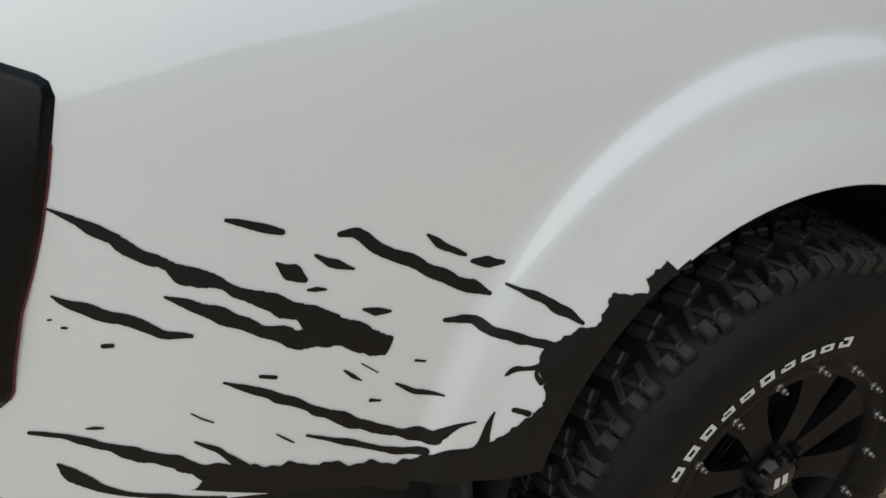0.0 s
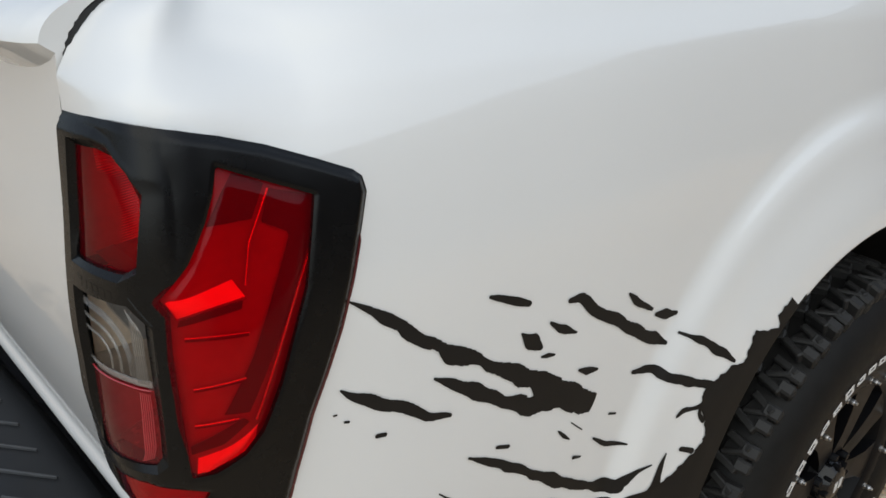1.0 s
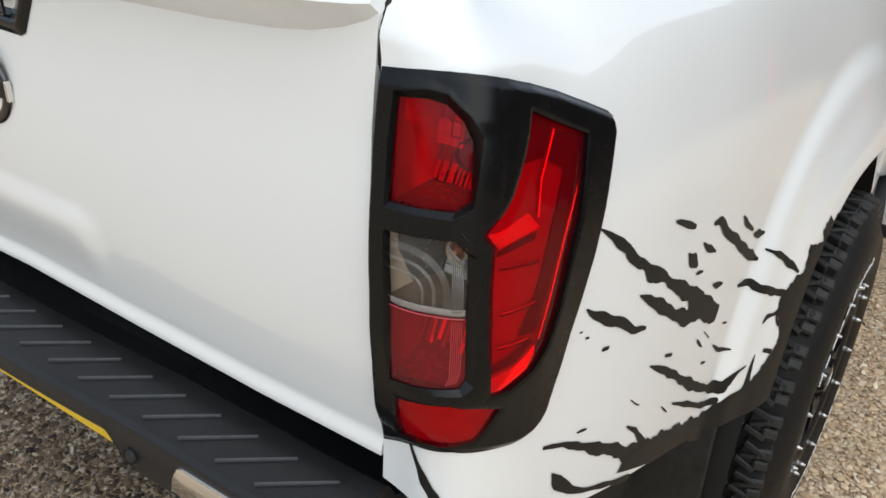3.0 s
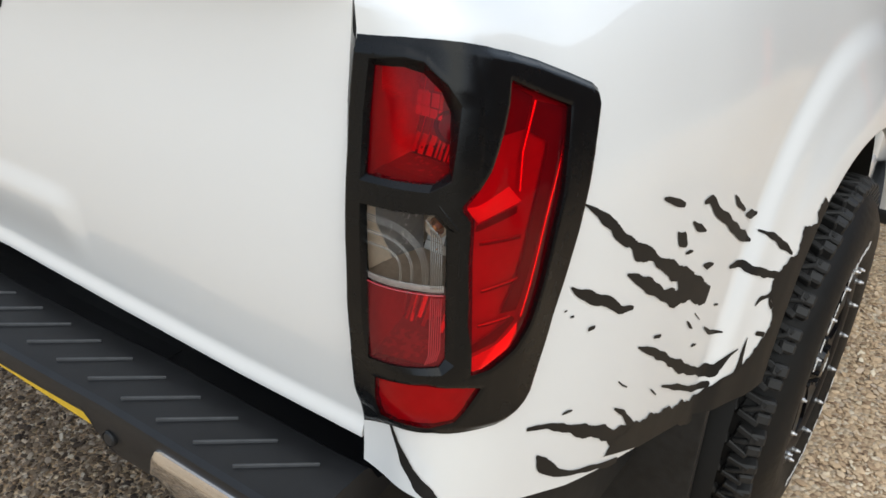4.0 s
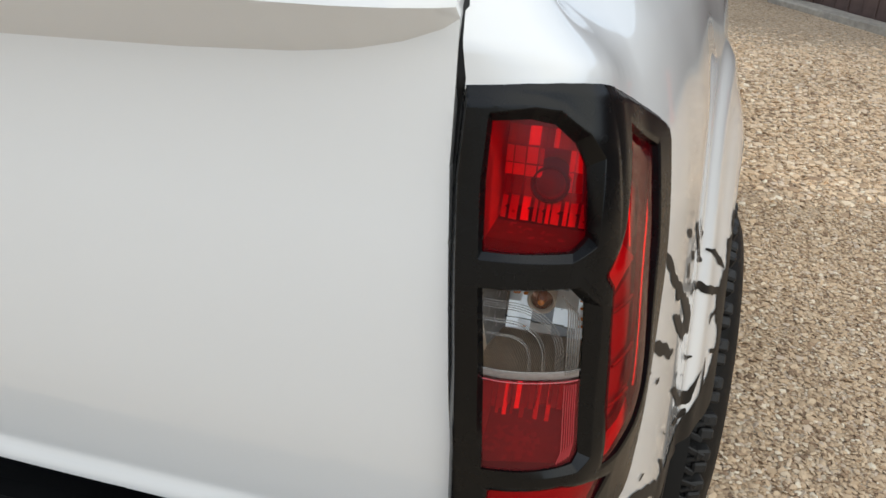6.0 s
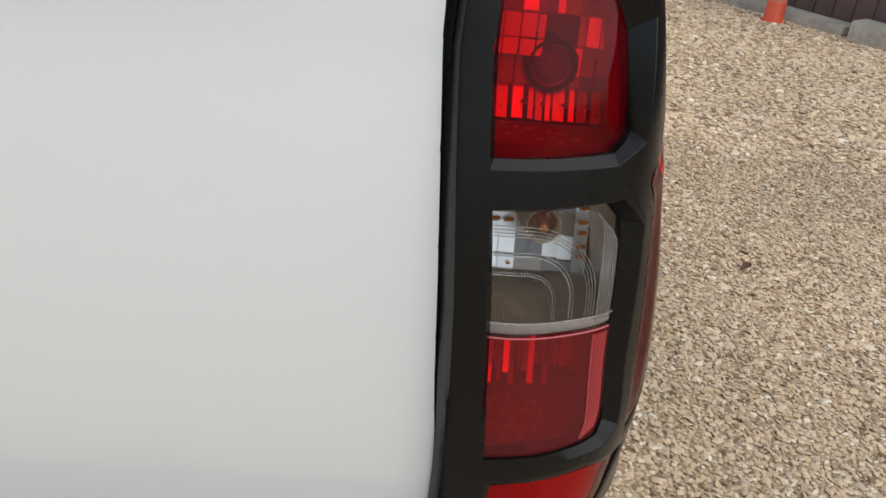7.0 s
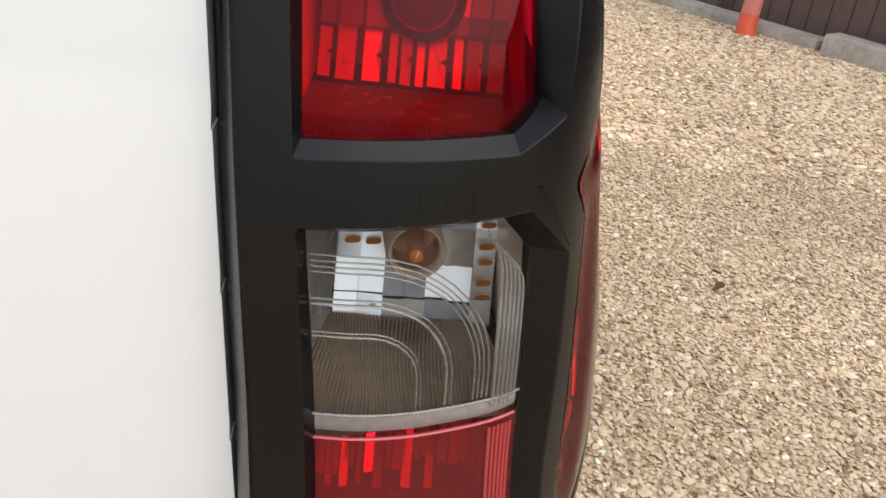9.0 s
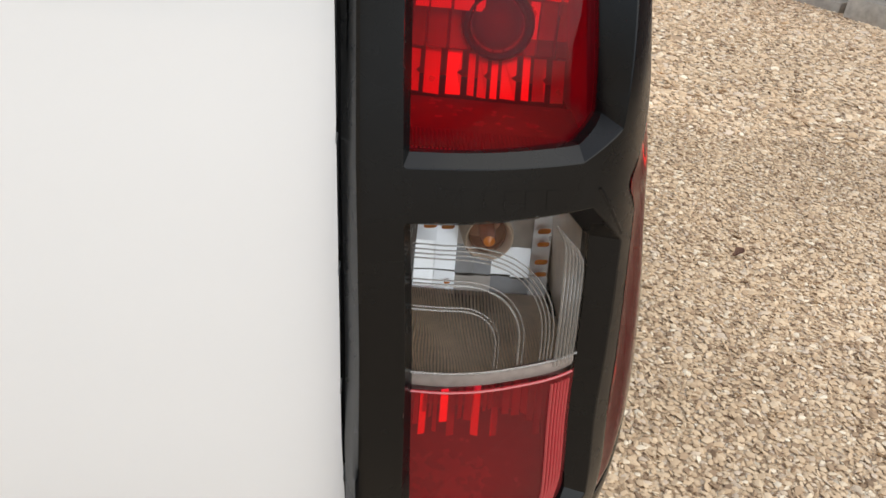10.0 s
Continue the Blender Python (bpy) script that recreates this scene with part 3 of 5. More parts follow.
def bed_side():
    def keep(s, z):
        p = skin0(s, z)
        d = np.minimum(arch_radius(p[..., 1], z) - ARCH_R, z - lower_edge(s))
        hole = [(-0.02, p[1]) if p[0] < 0.0 else p for p in COVER]
        d = np.minimum(d, -poly_dist(s, z, hole, -0.004))
        return np.minimum(d, 2.30 - 0.0 - s)
    side = sheet("bed_side", (0.0, 1.72), (0.59, 1.38), 0.006, keep, lambda s, z, o: skin(s, z, o), PAINT, truck, "white pearl quarter panel with a flared wheel arch")
    # rolled lip round the arch opening
    a = np.radians(np.arange(-18, 205, 1.5))
    ring = []
    for r, inn in ((ARCH_R + 0.0015, 0.0005), (ARCH_R - 0.0015, 0.0010), (ARCH_R - 0.004, -0.003), (ARCH_R - 0.004, -0.030)):
        y, z = WHEEL_Y + r * np.cos(a) / 1.08, WHEEL_Z + r * np.sin(a) / 0.95
        s = np.interp(y, PLAN[:, 1], PLAN_S)
        x = skin0(s, z)[:, 0] + inn
        ring.append(np.stack([x, y, z], 1))
    n = len(a)
    v = np.concatenate(ring)
    f = [(i + k * n, i + 1 + k * n, i + 1 + (k + 1) * n, i + (k + 1) * n) for k in range(3) for i in range(n - 1)]
    ok = v[:, 2] > 0.585
    f = [q for q in f if all(ok[list(q)])]
    cut = WHEEL_Y + ARCH_R * math.cos(radians(115)) / 1.08
    link_mesh("arch_lip", v, [q for q in f if v[q[0]][1] >= cut], PAINT, truck)
    link_mesh("arch_lip", v, [q for q in f if v[q[0]][1] < cut], VINYL, truck, "arch lip wrapped in black vinyl")
    # the panel's turned edges at the tailgate and below
    z = np.arange(0.775, 1.378, 0.006)
    e = skin(np.zeros_like(z), z)
    b = e + np.array([0.004, 0.06, 0])
    for name, mat, lo, hi in (("bed_side_edge", PAINT, 1.275, 1.4), ("bed_side_edge", PLASTIC, 0.845, 1.275), ("bed_side_edge", PAINT, 0.7, 0.845)):
        k = np.flatnonzero((z >= lo - 0.003) & (z < hi + 0.003))
        link_mesh(name, np.concatenate([e[k], b[k]]), [(i, i + 1, i + 1 + len(k), i + len(k)) for i in range(len(k) - 1)], mat, truck)
    s = np.arange(0, 0.76, 0.01)
    e = skin(s, lower_edge(s))
    b = e + np.stack([-0.05 * step(s, 0.06, 0.16), 0.02 + 0 * s, -0.004 + 0 * s], 1)
    link_mesh("bed_side_hem", np.concatenate([e, b]), [(i, i + 1, i + 1 + len(s), i + len(s)) for i in range(len(s) - 1)], PAINT, truck)
    # top rail and the liner inside
    s = np.arange(0.0, 1.72, 0.02)
    e = skin(s, 1.379 + 0 * s)
    inner = np.stack([np.full_like(s, 0.66), np.maximum(e[:, 1], 0.06), np.full_like(s, 1.379)], 1)
    inner[:, 0] = np.minimum(e[:, 0] - 0.005, 0.66)
    n = len(s)
    link_mesh("bed_rail_cap", np.concatenate([e, inner]), [(i, i + 1, i + 1 + n, i + n) for i in range(n - 1)], BUMPER, truck, "black plastic cap on the bed rail")
    bm = bmesh.new()
    box(bm, (-0.66, 0.08, 0.86), (0.66, 1.60, 0.90))
    box(bm, (0.64, 0.08, 0.86), (0.66, 1.60, 1.375))
    box(bm, (-0.66, 0.08, 0.86), (-0.64, 1.60, 1.375))
    box(bm, (-0.66, 1.58, 0.86), (0.66, 1.62, 1.375))
    part("bed_liner", bm, BUMPER, truck, "ribbed black liner in the load bed")


bed_side()


def arch_liner():
    bm = bmesh.new()
    seg, rings = 40, []
    for x, r in ((0.985, 0.515), (0.80, 0.51), (0.58, 0.50)):
        rings.append([bm.verts.new((x, WHEEL_Y + r * math.cos(a) / 1.08, WHEEL_Z + r * math.sin(a) / 0.95)) for a in np.radians(np.linspace(-20, 200, seg))])
    for a, b in zip(rings, rings[1:]):
        for i in range(seg - 1):
            bm.faces.new((a[i], a[i + 1], b[i + 1], b[i]))
    c = bm.verts.new((0.58, WHEEL_Y, WHEEL_Z - 0.1))
    for i in range(seg - 1):
        bm.faces.new((rings[-1][i], rings[-1][i + 1], c))
    part("arch_liner", bm, DARK, truck, "black plastic liner in the wheel arch")
    bm = bmesh.new()
    box(bm, (0.58, 0.10, 0.40), (0.845, 0.62, 0.70), 0.02)
    part("inner_skirt", bm, DARK, truck)
    bm = bmesh.new()
    box(bm, (0.70, 0.595, 0.22), (0.955, 0.615, 0.72), 0.006)
    part("mud_flap", bm, RUBBER, truck, "black rubber mud flap behind the wheel")
    bm = bmesh.new()
    box(bm, (-0.62, 0.45, 0.40), (0.62, 1.6, 0.76), 0.02)
    part("underbody", bm, DARK, truck)


arch_liner()


# ---- tailgate ----
def lip_low(ax):
    """Lower edge of the moulded lip."""
    return np.interp(ax, [0, 0.28, 0.45, 0.55, 0.60, 0.64, 0.67, 0.69, 0.72], [1.272, 1.277, 1.284, 1.291, 1.298, 1.308, 1.320, 1.334, 1.339])


def tail_y(x, z):
    ax = np.abs(x)
    y = np.interp(z, BACK_C[:, 0], BACK_C[:, 1]) + 0.001
    edge = np.interp(ax, [0, 0.26, 0.5, 0.7], [0.818, 0.810, 0.805, 0.807])
    y = y - 0.010 * (1 - step(z, edge + 0.002, edge + 0.028))
    y = y - 0.008 * (1 - step(ax, 0.16, 0.225)) * (1 - step(z, 0.945, 0.985)) * step(z, 0.85, 0.945)
    low = lip_low(ax)
    out = 1.3 * np.clip(np.minimum(z, 1.3395) - low, 0, 1)
    y = y - out * (1 - step(z, 1.345, 1.40))
    return y


def gate_edge(z):
    return float(np.interp(z, [0.80, 0.92, 0.96, 1.00, 1.07, 1.145, 1.21, 1.28, 1.38], [0.7062, 0.7062, 0.7040, 0.7000, 0.6951, 0.6894, 0.6845, 0.6830, 0.6812]))


def tailgate():
    gate = new("tailgate")
    gate.parent = truck
    tagged(gate, "closed white tailgate with a moulded lip")

    def place(x, z, o):
        return np.stack([x, tail_y(x, z) - o, z + 0 * x], -1)

    def place_gate(x, zg, o):
        """Rows of the sheet run along the lip's lower edge."""
        low = lip_low(np.abs(x))
        z = np.where(zg < 1.24, zg, np.where(zg < 1.29, 1.24 + (zg - 1.24) / 0.05 * (low - 1.24), np.where(zg < 1.3395, low + (zg - 1.29) / 0.0495 * (1.3395 - low), zg)))
        return place(x, z, o)

    def keep(x, z):
        return poly_dist(x, z, [(-0.7062, 0.807), (-0.50, 0.805), (-0.26, 0.810), (0, 0.818), (0.26, 0.810), (0.50, 0.805), (0.7062, 0.807)] + [(gate_edge(k), k) for k in (0.92, 0.96, 1.00, 1.07, 1.145, 1.21, 1.28, 1.378)] + [(-gate_edge(k), k) for k in (1.378, 1.21, 1.07, 0.92)])
    sheet("gate_skin", (-0.720, 0.720), (0.7995, 1.386), 0.0045, keep, place_gate, PAINT, gate, "white pearl painted steel", rim=0.03, sharp=25)
    bm = bmesh.new()
    box(bm, (-0.66, 0.066, 0.83), (0.66, 0.088, 1.37))
    part("inner_panel", bm, BUMPER, gate)
    # handle bezel
    hand = [(-0.118, 1.199), (0.092, 1.199), (0.101, 1.204), (0.132, 1.275), (0.128, 1.286), (-0.128, 1.286), (-0.132, 1.275)]
    hand = [(-0.092, 1.199) if p == (-0.118, 1.199) else p for p in hand] + [(-0.101, 1.204)]

    def bez(x, z, o):
        d = poly_dist(x, z, hand)
        return place(x, z, 0.002 + 0.006 * np.clip(d / 0.012, 0, 1) - 0.010 * np.clip((d - 0.016) / 0.02, 0, 1) + o)
    b = sheet("handle_bezel", (-0.136, 0.136), (1.194, 1.290), 0.004, lambda x, z: poly_dist(x, z, hand), bez, GLOSSBLACK, gate, "gloss black handle surround", rim=0.008)
    bm = bmesh.new()
    box(bm, (-0.085, 0.004, 1.245), (0.085, 0.024, 1.278), 0.006, 3)
    part("handle", bm, GLOSSBLACK, b)
    bm = bmesh.new()
    box(bm, (-0.03, 0.011, 1.222), (0.068, 0.016, 1.225), 0.001, 1)
    box(bm, (0.066, 0.011, 1.223), (0.069, 0.016, 1.243), 0.001, 1)
    part("trim_line", bm, DARKCHROME, b)
    # ring and bar badge
    def torus(bm, R, r, c, flat):
        lathe(bm, [(R + r * math.cos(a), r * flat * math.sin(a)) for a in np.linspace(0, 2 * math.pi, 16, endpoint=False)], 56, Matrix.Translation(c) @ Matrix.Rotation(radians(90), 4, "Z"), True)
    yb = float(tail_y(0.0, 1.118))
    badge = None
    bm = bmesh.new()
    torus(bm, 0.053, 0.0085, (-0.004, yb - 0.004, 1.118), 0.7)
    badge = part("badge_ring", bm, DARKCHROME, gate, "chrome ring badge")
    bm = bmesh.new()
    box(bm, (-0.064, yb - 0.010, 1.104), (0.056, yb - 0.001, 1.132), 0.003, 2)
    part("badge_bar", bm, GLOSSBLACK, gate, "dark chrome bar across the badge")
    bm = bmesh.new()
    box(bm, (0.0555, yb - 0.0105, 1.103), (0.060, yb - 0.001, 1.133), 0.001, 1)
    part("badge_edge", bm, CHROME, gate)
    bm = bmesh.new()
    box(bm, (-0.0685, yb - 0.0105, 1.103), (-0.064, yb - 0.001, 1.133), 0.001, 1)
    part("badge_edge", bm, CHROME, gate)
    # gap seal beside the gate
    z = np.arange(0.80, 1.372, 0.008)
    y = np.interp(z, BACK_C[:, 0], BACK_C[:, 1]) + 0.003 + 0.010 * (1 - step(z, 1.26, 1.285))
    a = np.stack([[gate_edge(k) - 0.006 for k in z], y, z], 1)
    b = np.stack([skin0(np.zeros_like(z), z)[:, 0] + 0.006, np.maximum(y, skin0(np.zeros_like(z), z)[:, 1] + 0.004), z], 1)
    n = len(z)
    link_mesh("gap_seal", np.concatenate([a, b, a + (0, 0.02, 0), b + (0, 0.02, 0)]), [(i + p, i + 1 + p, i + 1 + q, i + q) for p, q in ((0, n), (2 * n, 0), (n, 3 * n)) for i in range(n - 1)], DARK, truck, "black rubber seal in the joint")


tailgate()


# ---- bumper ----
def bumper():
    b = new("bumper")
    b.parent = truck
    tagged(b, "black plastic step bumper with bright end caps")

    def bend(x):
        u = max(0.0, abs(x) - 0.66)
        return 0.9 * u * u - 0.010 * max(0.0, 1 - (x / 0.36) ** 2)

    top = [(0.190, 0.716), (0.190, 0.728), (0.034, 0.728), (0.022, 0.733), (0.010, 0.757), (0.004, 0.763), (-0.006, 0.765), (-0.088, 0.764), (-0.100, 0.762), (-0.107, 0.756), (-0.109, 0.748)]

    def foot(x):
        """Lower edge of the rear face: raised over the plate opening in the middle."""
        a = abs(x)
        return 0.722 if a < 0.318 else max(0.622, 0.722 - 8.0 * (a - 0.318))
    bm = bmesh.new()
    xs = sorted(set(np.round(np.concatenate([np.linspace(-0.715, 0.715, 60), [-0.3305, -0.318, 0.318, 0.3305]]), 4)))
    rings = []
    for x in xs:
        f = foot(x)
        u = (0.748 - f) / 0.128
        prof = top + [(-0.109 + 0.010 * u * u, 0.748 + (f - 0.748) * 0.5), (-0.109 + 0.035 * u * u, f + 0.004), (-0.104 + 0.035 * u * u, f), (-0.085 + 0.02 * u, f - 0.002), (0.02, max(f + 0.01, 0.700))]
        rings.append([bm.verts.new((x, y + bend(x), z)) for y, z in prof])
    for r0, r1 in zip(rings, rings[1:]):
        for i in range(len(r0)):
            j = (i + 1) % len(r0)
            bm.faces.new((r0[i], r0[j], r1[j], r1[i]))
    bm.faces.new(rings[0]), bm.faces.new(rings[-1][::-1])
    part("step", bm, BUMPER, b, "black plastic step", angle=28)
    rib = None
    k = 0
    for i in range(-9, 10):
        x = 0.047 + 0.0688 * i
        if abs(x) > 0.70:
            continue
        left, right = Vector((x - 0.080, -0.0895, 0)), Vector((x + 0.001, -0.0255, 0))
        bm = bmesh.new()
        d = right - left
        box(bm, (0, -0.0017, 0.760), (d.length, 0.0017, 0.7685), 0.0012, 2)
        o = part("tread_rib", bm, RIB, b)
        o.matrix_basis = Matrix.Translation(left) @ Matrix.Rotation(math.atan2(d.y, d.x), 4, "Z")
    # yellow number plate set back under the step
    bm = bmesh.new()
    box(bm, (-0.262, -0.0025, -0.0555), (0.262, 0.0025, 0.0555), 0.002, 2)
    plate = part("number_plate", bm, YELLOW, b, "yellow plate set back under the step")
    plate.matrix_basis = Matrix.Translation((0.040, -0.061, 0.6975)) @ Matrix.Rotation(radians(-6), 4, "X")
    bm = bmesh.new()
    box(bm, (-0.316, -0.054, 0.690), (0.316, -0.02, 0.74), 0.004, 1)
    part("plate_recess", bm, BUMPER, b)
    for sx in (1, -1):
        a0, a1 = sorted((sx * 0.47, sx * 0.84))
        bm = bmesh.new()
        prof = [(-0.107, 0.7440), (-0.1122, 0.7428), (-0.1143, 0.739), (-0.1155, 0.720), (-0.110, 0.690), (-0.098, 0.650), (-0.085, 0.625), (-0.06, 0.615), (-0.05, 0.69)]
        rings = []
        for u in (0.0, 0.002, 0.005, 0.009, 0.014, 0.02, 0.03, 0.05, 0.10, 0.16, 0.22, 0.28, 0.34, 0.385):
            x = 0.455 + u
            k = max(0.25, math.sqrt(1 - (1 - min(u / 0.02, 1)) ** 2))
            rings.append([bm.verts.new((sx * x, y + bend(x), 0.690 + (z - 0.690) * k)) for y, z in prof])
        for r0, r1 in zip(rings, rings[1:]):
            for q in range(len(prof)):
                w = (q + 1) % len(prof)
                bm.faces.new((r0[q], r0[w], r1[w], r1[q]))
        bm.faces.new(rings[0]), bm.faces.new(rings[-1][::-1])
        part("end_cap", bm, CHROME, b, "mirror-bright bumper end cap", angle=28)
    bm = bmesh.new()
    lathe(bm, [(0.0, 0.003), (0.0085, 0.003), (0.0098, 0.002), (0.0098, 0.0), (0.0112, 0.0), (0.0112, 0.0025), (0.0122, 0.0015), (0.0122, -0.004)], 28,
          Matrix.Translation((0.362, -0.1060, 0.699)) @ Matrix.Rotation(radians(-90), 4, "Z") @ Matrix.Rotation(radians(-8), 4, "Y"))
    part("parking_sensor", bm, BUMPER, b)


bumper()


# ---- tail lamp ----
def tail_lamp():
    lamp = new("tail_lamp")
    lamp.parent = truck
    tagged(lamp, "red and clear tail lamp under a matt black cover")

    def holes(s, z):
        return np.maximum.reduce([poly_dist(s, z, BEVEL_TOP), poly_dist(s, z, BEVEL_MID), poly_dist(s, z, WIN_LOW), poly_dist(s, z, SLOT)])

    def level(s, z):
        """How far the cover stands in front of the skin."""
        e, plate = poly_dist(s, z, COVER), poly_dist(s, z, PLATE)
        high = step(z, 0.955, 1.02)
        base = np.interp(s, LEVEL_S, LEVEL_D) * high
        base = base + 0.0036 * np.exp(-((s - 0.127) / 0.022) ** 2) * step(z, 1.225, 1.262)
        base = base + np.interp(s, [0.03, 0.10, 0.136, 0.16, 0.20], [0.0040, 0.0012, 0.0032, 0.0065, 0.0080]) * (1 - high)
        # the plate round the brake window stands proud, and the cover falls away above it
        fall = 0.5 * np.clip(-plate, 0, 0.012) * (1 - step(s, 0.10, 0.17)) * step(z, 1.15, 1.2)
        base = np.maximum(base - fall, np.minimum(base, 0.0030))
        out = 0.0005 + (base - 0.0005) * step(e, -0.001, 0.010 - 0.004 * step(z, 1.22, 1.26) * (1 - step(s, 0.05, 0.15)))
        return np.where(s < 0.012, np.minimum(out, -0.0075 + (s + 0.0030) * 2.10), out)

    def place(s, z, o):
        off = level(s, z)
        off = off - 0.0012 * (1 - np.clip(-poly_dist(s, z, SLOT) / 0.004, 0, 1))
        off = off - 0.0012 * (1 - np.clip(-poly_dist(s, z, WIN_LOW) / 0.004, 0, 1))
        p = lamp_skin(np.maximum(s, 0), z, off + o)
        p[..., 0] += np.minimum(s, 0)
        return p
    cover = sheet("cover", (-0.0092, 0.3468), (0.835, 1.290), 0.0017, lambda s, z: np.minimum(poly_dist(s, z, COVER), -holes(s, z)), place, PLASTIC, lamp, "matt black plastic lamp cover", rim=0.0075, sharp=24)

    def lens_off(s, z):
        """The upper lenses run flatter than the skin, so they lie deep at the corner."""
        u = np.clip((np.asarray(s) - 0.04) / 0.077, 0, 1) ** 1.2
        return 0.001 - (0.009 + 0.006 * step(z, 1.10, 1.15)) * u * step(z, 0.93, 0.95)

    def lip(s, z):
        """How far the ledge under a window stands in front of its lens."""
        u = np.clip((np.asarray(s) - 0.04) / 0.077, 0, 1) ** 1.2
        return (0.0036 + 0.0035 * u) * (1 - step(z, 1.156, 1.180)) * step(z, 1.13, 1.14) + 0.003 * (1 - step(z, 0.955, 0.995)) * step(z, 0.935, 0.945)

    def bezel(outer, inner, label):
        """Flat slopes that run from the cover's face down to a window's edge, one to each side of it."""
        v, f = [], []
        for i in range(len(outer)):
            j = (i + 1) % len(outer)
            o0, o1, i0, i1 = (np.array(p, float) for p in (outer[i], outer[j], inner[i], inner[j]))
            n = max(2, int(np.linalg.norm(o1 - o0) / 0.004) + 1)
            u = np.linspace(0, 1, n)[:, None]
            po, pi = o0 + (o1 - o0) * u, i0 + (i1 - i0) * u
            top, low = level(po[:, 0], po[:, 1])[None, :], lens_off(pi[:, 0], pi[:, 1])[None, :] - 0.0003 + lip(pi[:, 0], pi[:, 1])[None, :]
            k = len(v)
            rows_ = [(0.0, 0.0), (0.10, 0.03), (0.94, 0.94), (1.0, 1.0), (1.0, 1.7)]
            for w, d in rows_:
                q = po + (pi - po) * w
                v += list(lamp_skin(q[:, 0], q[:, 1], (top + (low - top) * np.minimum(d, 1))[0] - (lip(pi[:, 0], pi[:, 1]) + 0.0014) * (d > 1)))
            f += [(k + r * n + m, k + r * n + m + 1, k + (r + 1) * n + m + 1, k + (r + 1) * n + m) for r in range(len(rows_) - 1) for m in range(n - 1)]
        link_mesh("window_bezel", v, f, PLASTIC, cover, label).data.set_sharp_from_angle(angle=radians(16))
    bezel(BEVEL_TOP, WIN_TOP, "sloping edge of the brake window")
    bezel(BEVEL_MID, WIN_MID, "sloping edge of the reverse window")
    # moulded bars where the cover carries raised writing
    for s0, s1 in ((0.038, 0.045), (0.0475, 0.0535), (0.056, 0.062), (0.064, 0.070), (0.0725, 0.079), (0.0815, 0.0875)):
        z0, z1 = 1.1318, 1.1402
        ss, zz = np.meshgrid(np.linspace(s0, s1, 3), np.linspace(z0, z1, 3), indexing="ij")
        p = place(ss, zz, 0.00022).reshape(-1, 3)
        q = place(ss, zz, -0.002).reshape(-1, 3)
        f = [(3 * i + j, 3 * i + j + 3, 3 * i + j + 4, 3 * i + j + 1) for i in range(2) for j in range(2)]
        b = [0, 1, 2, 5, 8, 7, 6, 3]
        f += [(b[i], b[(i + 1) % 8], b[(i + 1) % 8] + 9, b[i] + 9) for i in range(8)]
        link_mesh("raised_bar", np.concatenate([p, q]), f, PLASTIC, cover, shade=False)

    def lens(name, poly, mat, off, label, cut=None, dome=0.0):
        def keep(s, z):
            d = poly_dist(s, z, poly, 0.004)
            return d if cut is None else np.minimum(d, cut(z))
        return sheet(name, (-0.003, 0.34), (0.84, 1.28), 0.004, keep, lambda s, z, o: lamp_skin(s, z, (lens_off(s, z) if off is None else off) + dome * step(poly_dist(s, z, poly), 0.0, 0.014) + o), mat, lamp, label)
    lens("brake_lens", WIN_TOP, RED, None, "clear red lens")
    lens("reverse_lens", WIN_MID, CLEAR, None, "clear colourless lens with fine flutes", lambda z: z - DIVIDE + 0.0085)
    lens("fog_lens", WIN_MID, MILKRED, None, "clear red lens", lambda z: DIVIDE - 0.0085 - z)
    lens("side_lens", SLOT, RED, 0.002, "clear red side lens", dome=0.003)
    lens("reflector_lens", WIN_LOW, RED, 0.001, "clear red reflector lens")

    def patch(name, quads, mat, label=""):
        """Flat facets given by corners (s, z, depth)."""
        v, f = [], []
        for q in quads:
            k = len(v)
            for s, z, o in q:
                v.append(lamp_skin(np.array(s), np.array(z), np.array(o)))
            f.append(tuple(range(k, k + len(q))))
        return link_mesh(name, v, f, mat, lamp, label, shade=False)

    # deep chambers behind the lenses, in metres of the truck: x across, y inwards
    def facets(name, quads, mat, label="", smooth=False):
        v, f = [], []
        for q in quads:
            f.append(tuple(range(len(v), len(v) + len(q))))
            v += q
        return link_mesh(name, v, f, mat, lamp, label, shade=smooth)

    def chamber(x0, x1, z0, z1, back, mat, slope=0.0):
        """Side walls, roof and back of one chamber; slope tilts its roof down towards the back."""
        def front(s, z):
            return lamp_skin(np.array(s), np.array(z), np.array(lens_off(s, z) - 0.004))
        z2 = z1 - slope
        a0, a1, b0, b1 = front(x0, z0), front(x0, z1), front(x1, z0), front(x1, z1)

        def deep(p, z):
            return (p[0], back, z)
        facets("housing", [[deep(a0, z0), deep(b0, z0), deep(b1, z2), deep(a1, z2)], [a1, b1, deep(b1, z2), deep(a1, z2)],
                           [a0, deep(a0, z0), deep(a1, z2), a1], [b0, deep(b0, z0), deep(b1, z2), b1]], mat, "moulded grey housing")

    def ribbed(name, x0, x1, y0, y1, z0, z1, n, high, mat, label=""):
        """A chamber floor with ribs that run inwards."""
        q = []
        for k in range(n):
            xa, w = x0 + (x1 - x0) * k / n, (x1 - x0) / n
            for a, c, ha, hc in ((xa, xa + w * 0.55, 0, high), (xa + w * 0.55, xa + w, high, 0)):
                q.append([(a, y0, z0 + ha), (c, y0, z0 + hc), (c, y1, z1 + hc), (a, y1, z1 + ha)])
        return facets(name, q, mat, label)

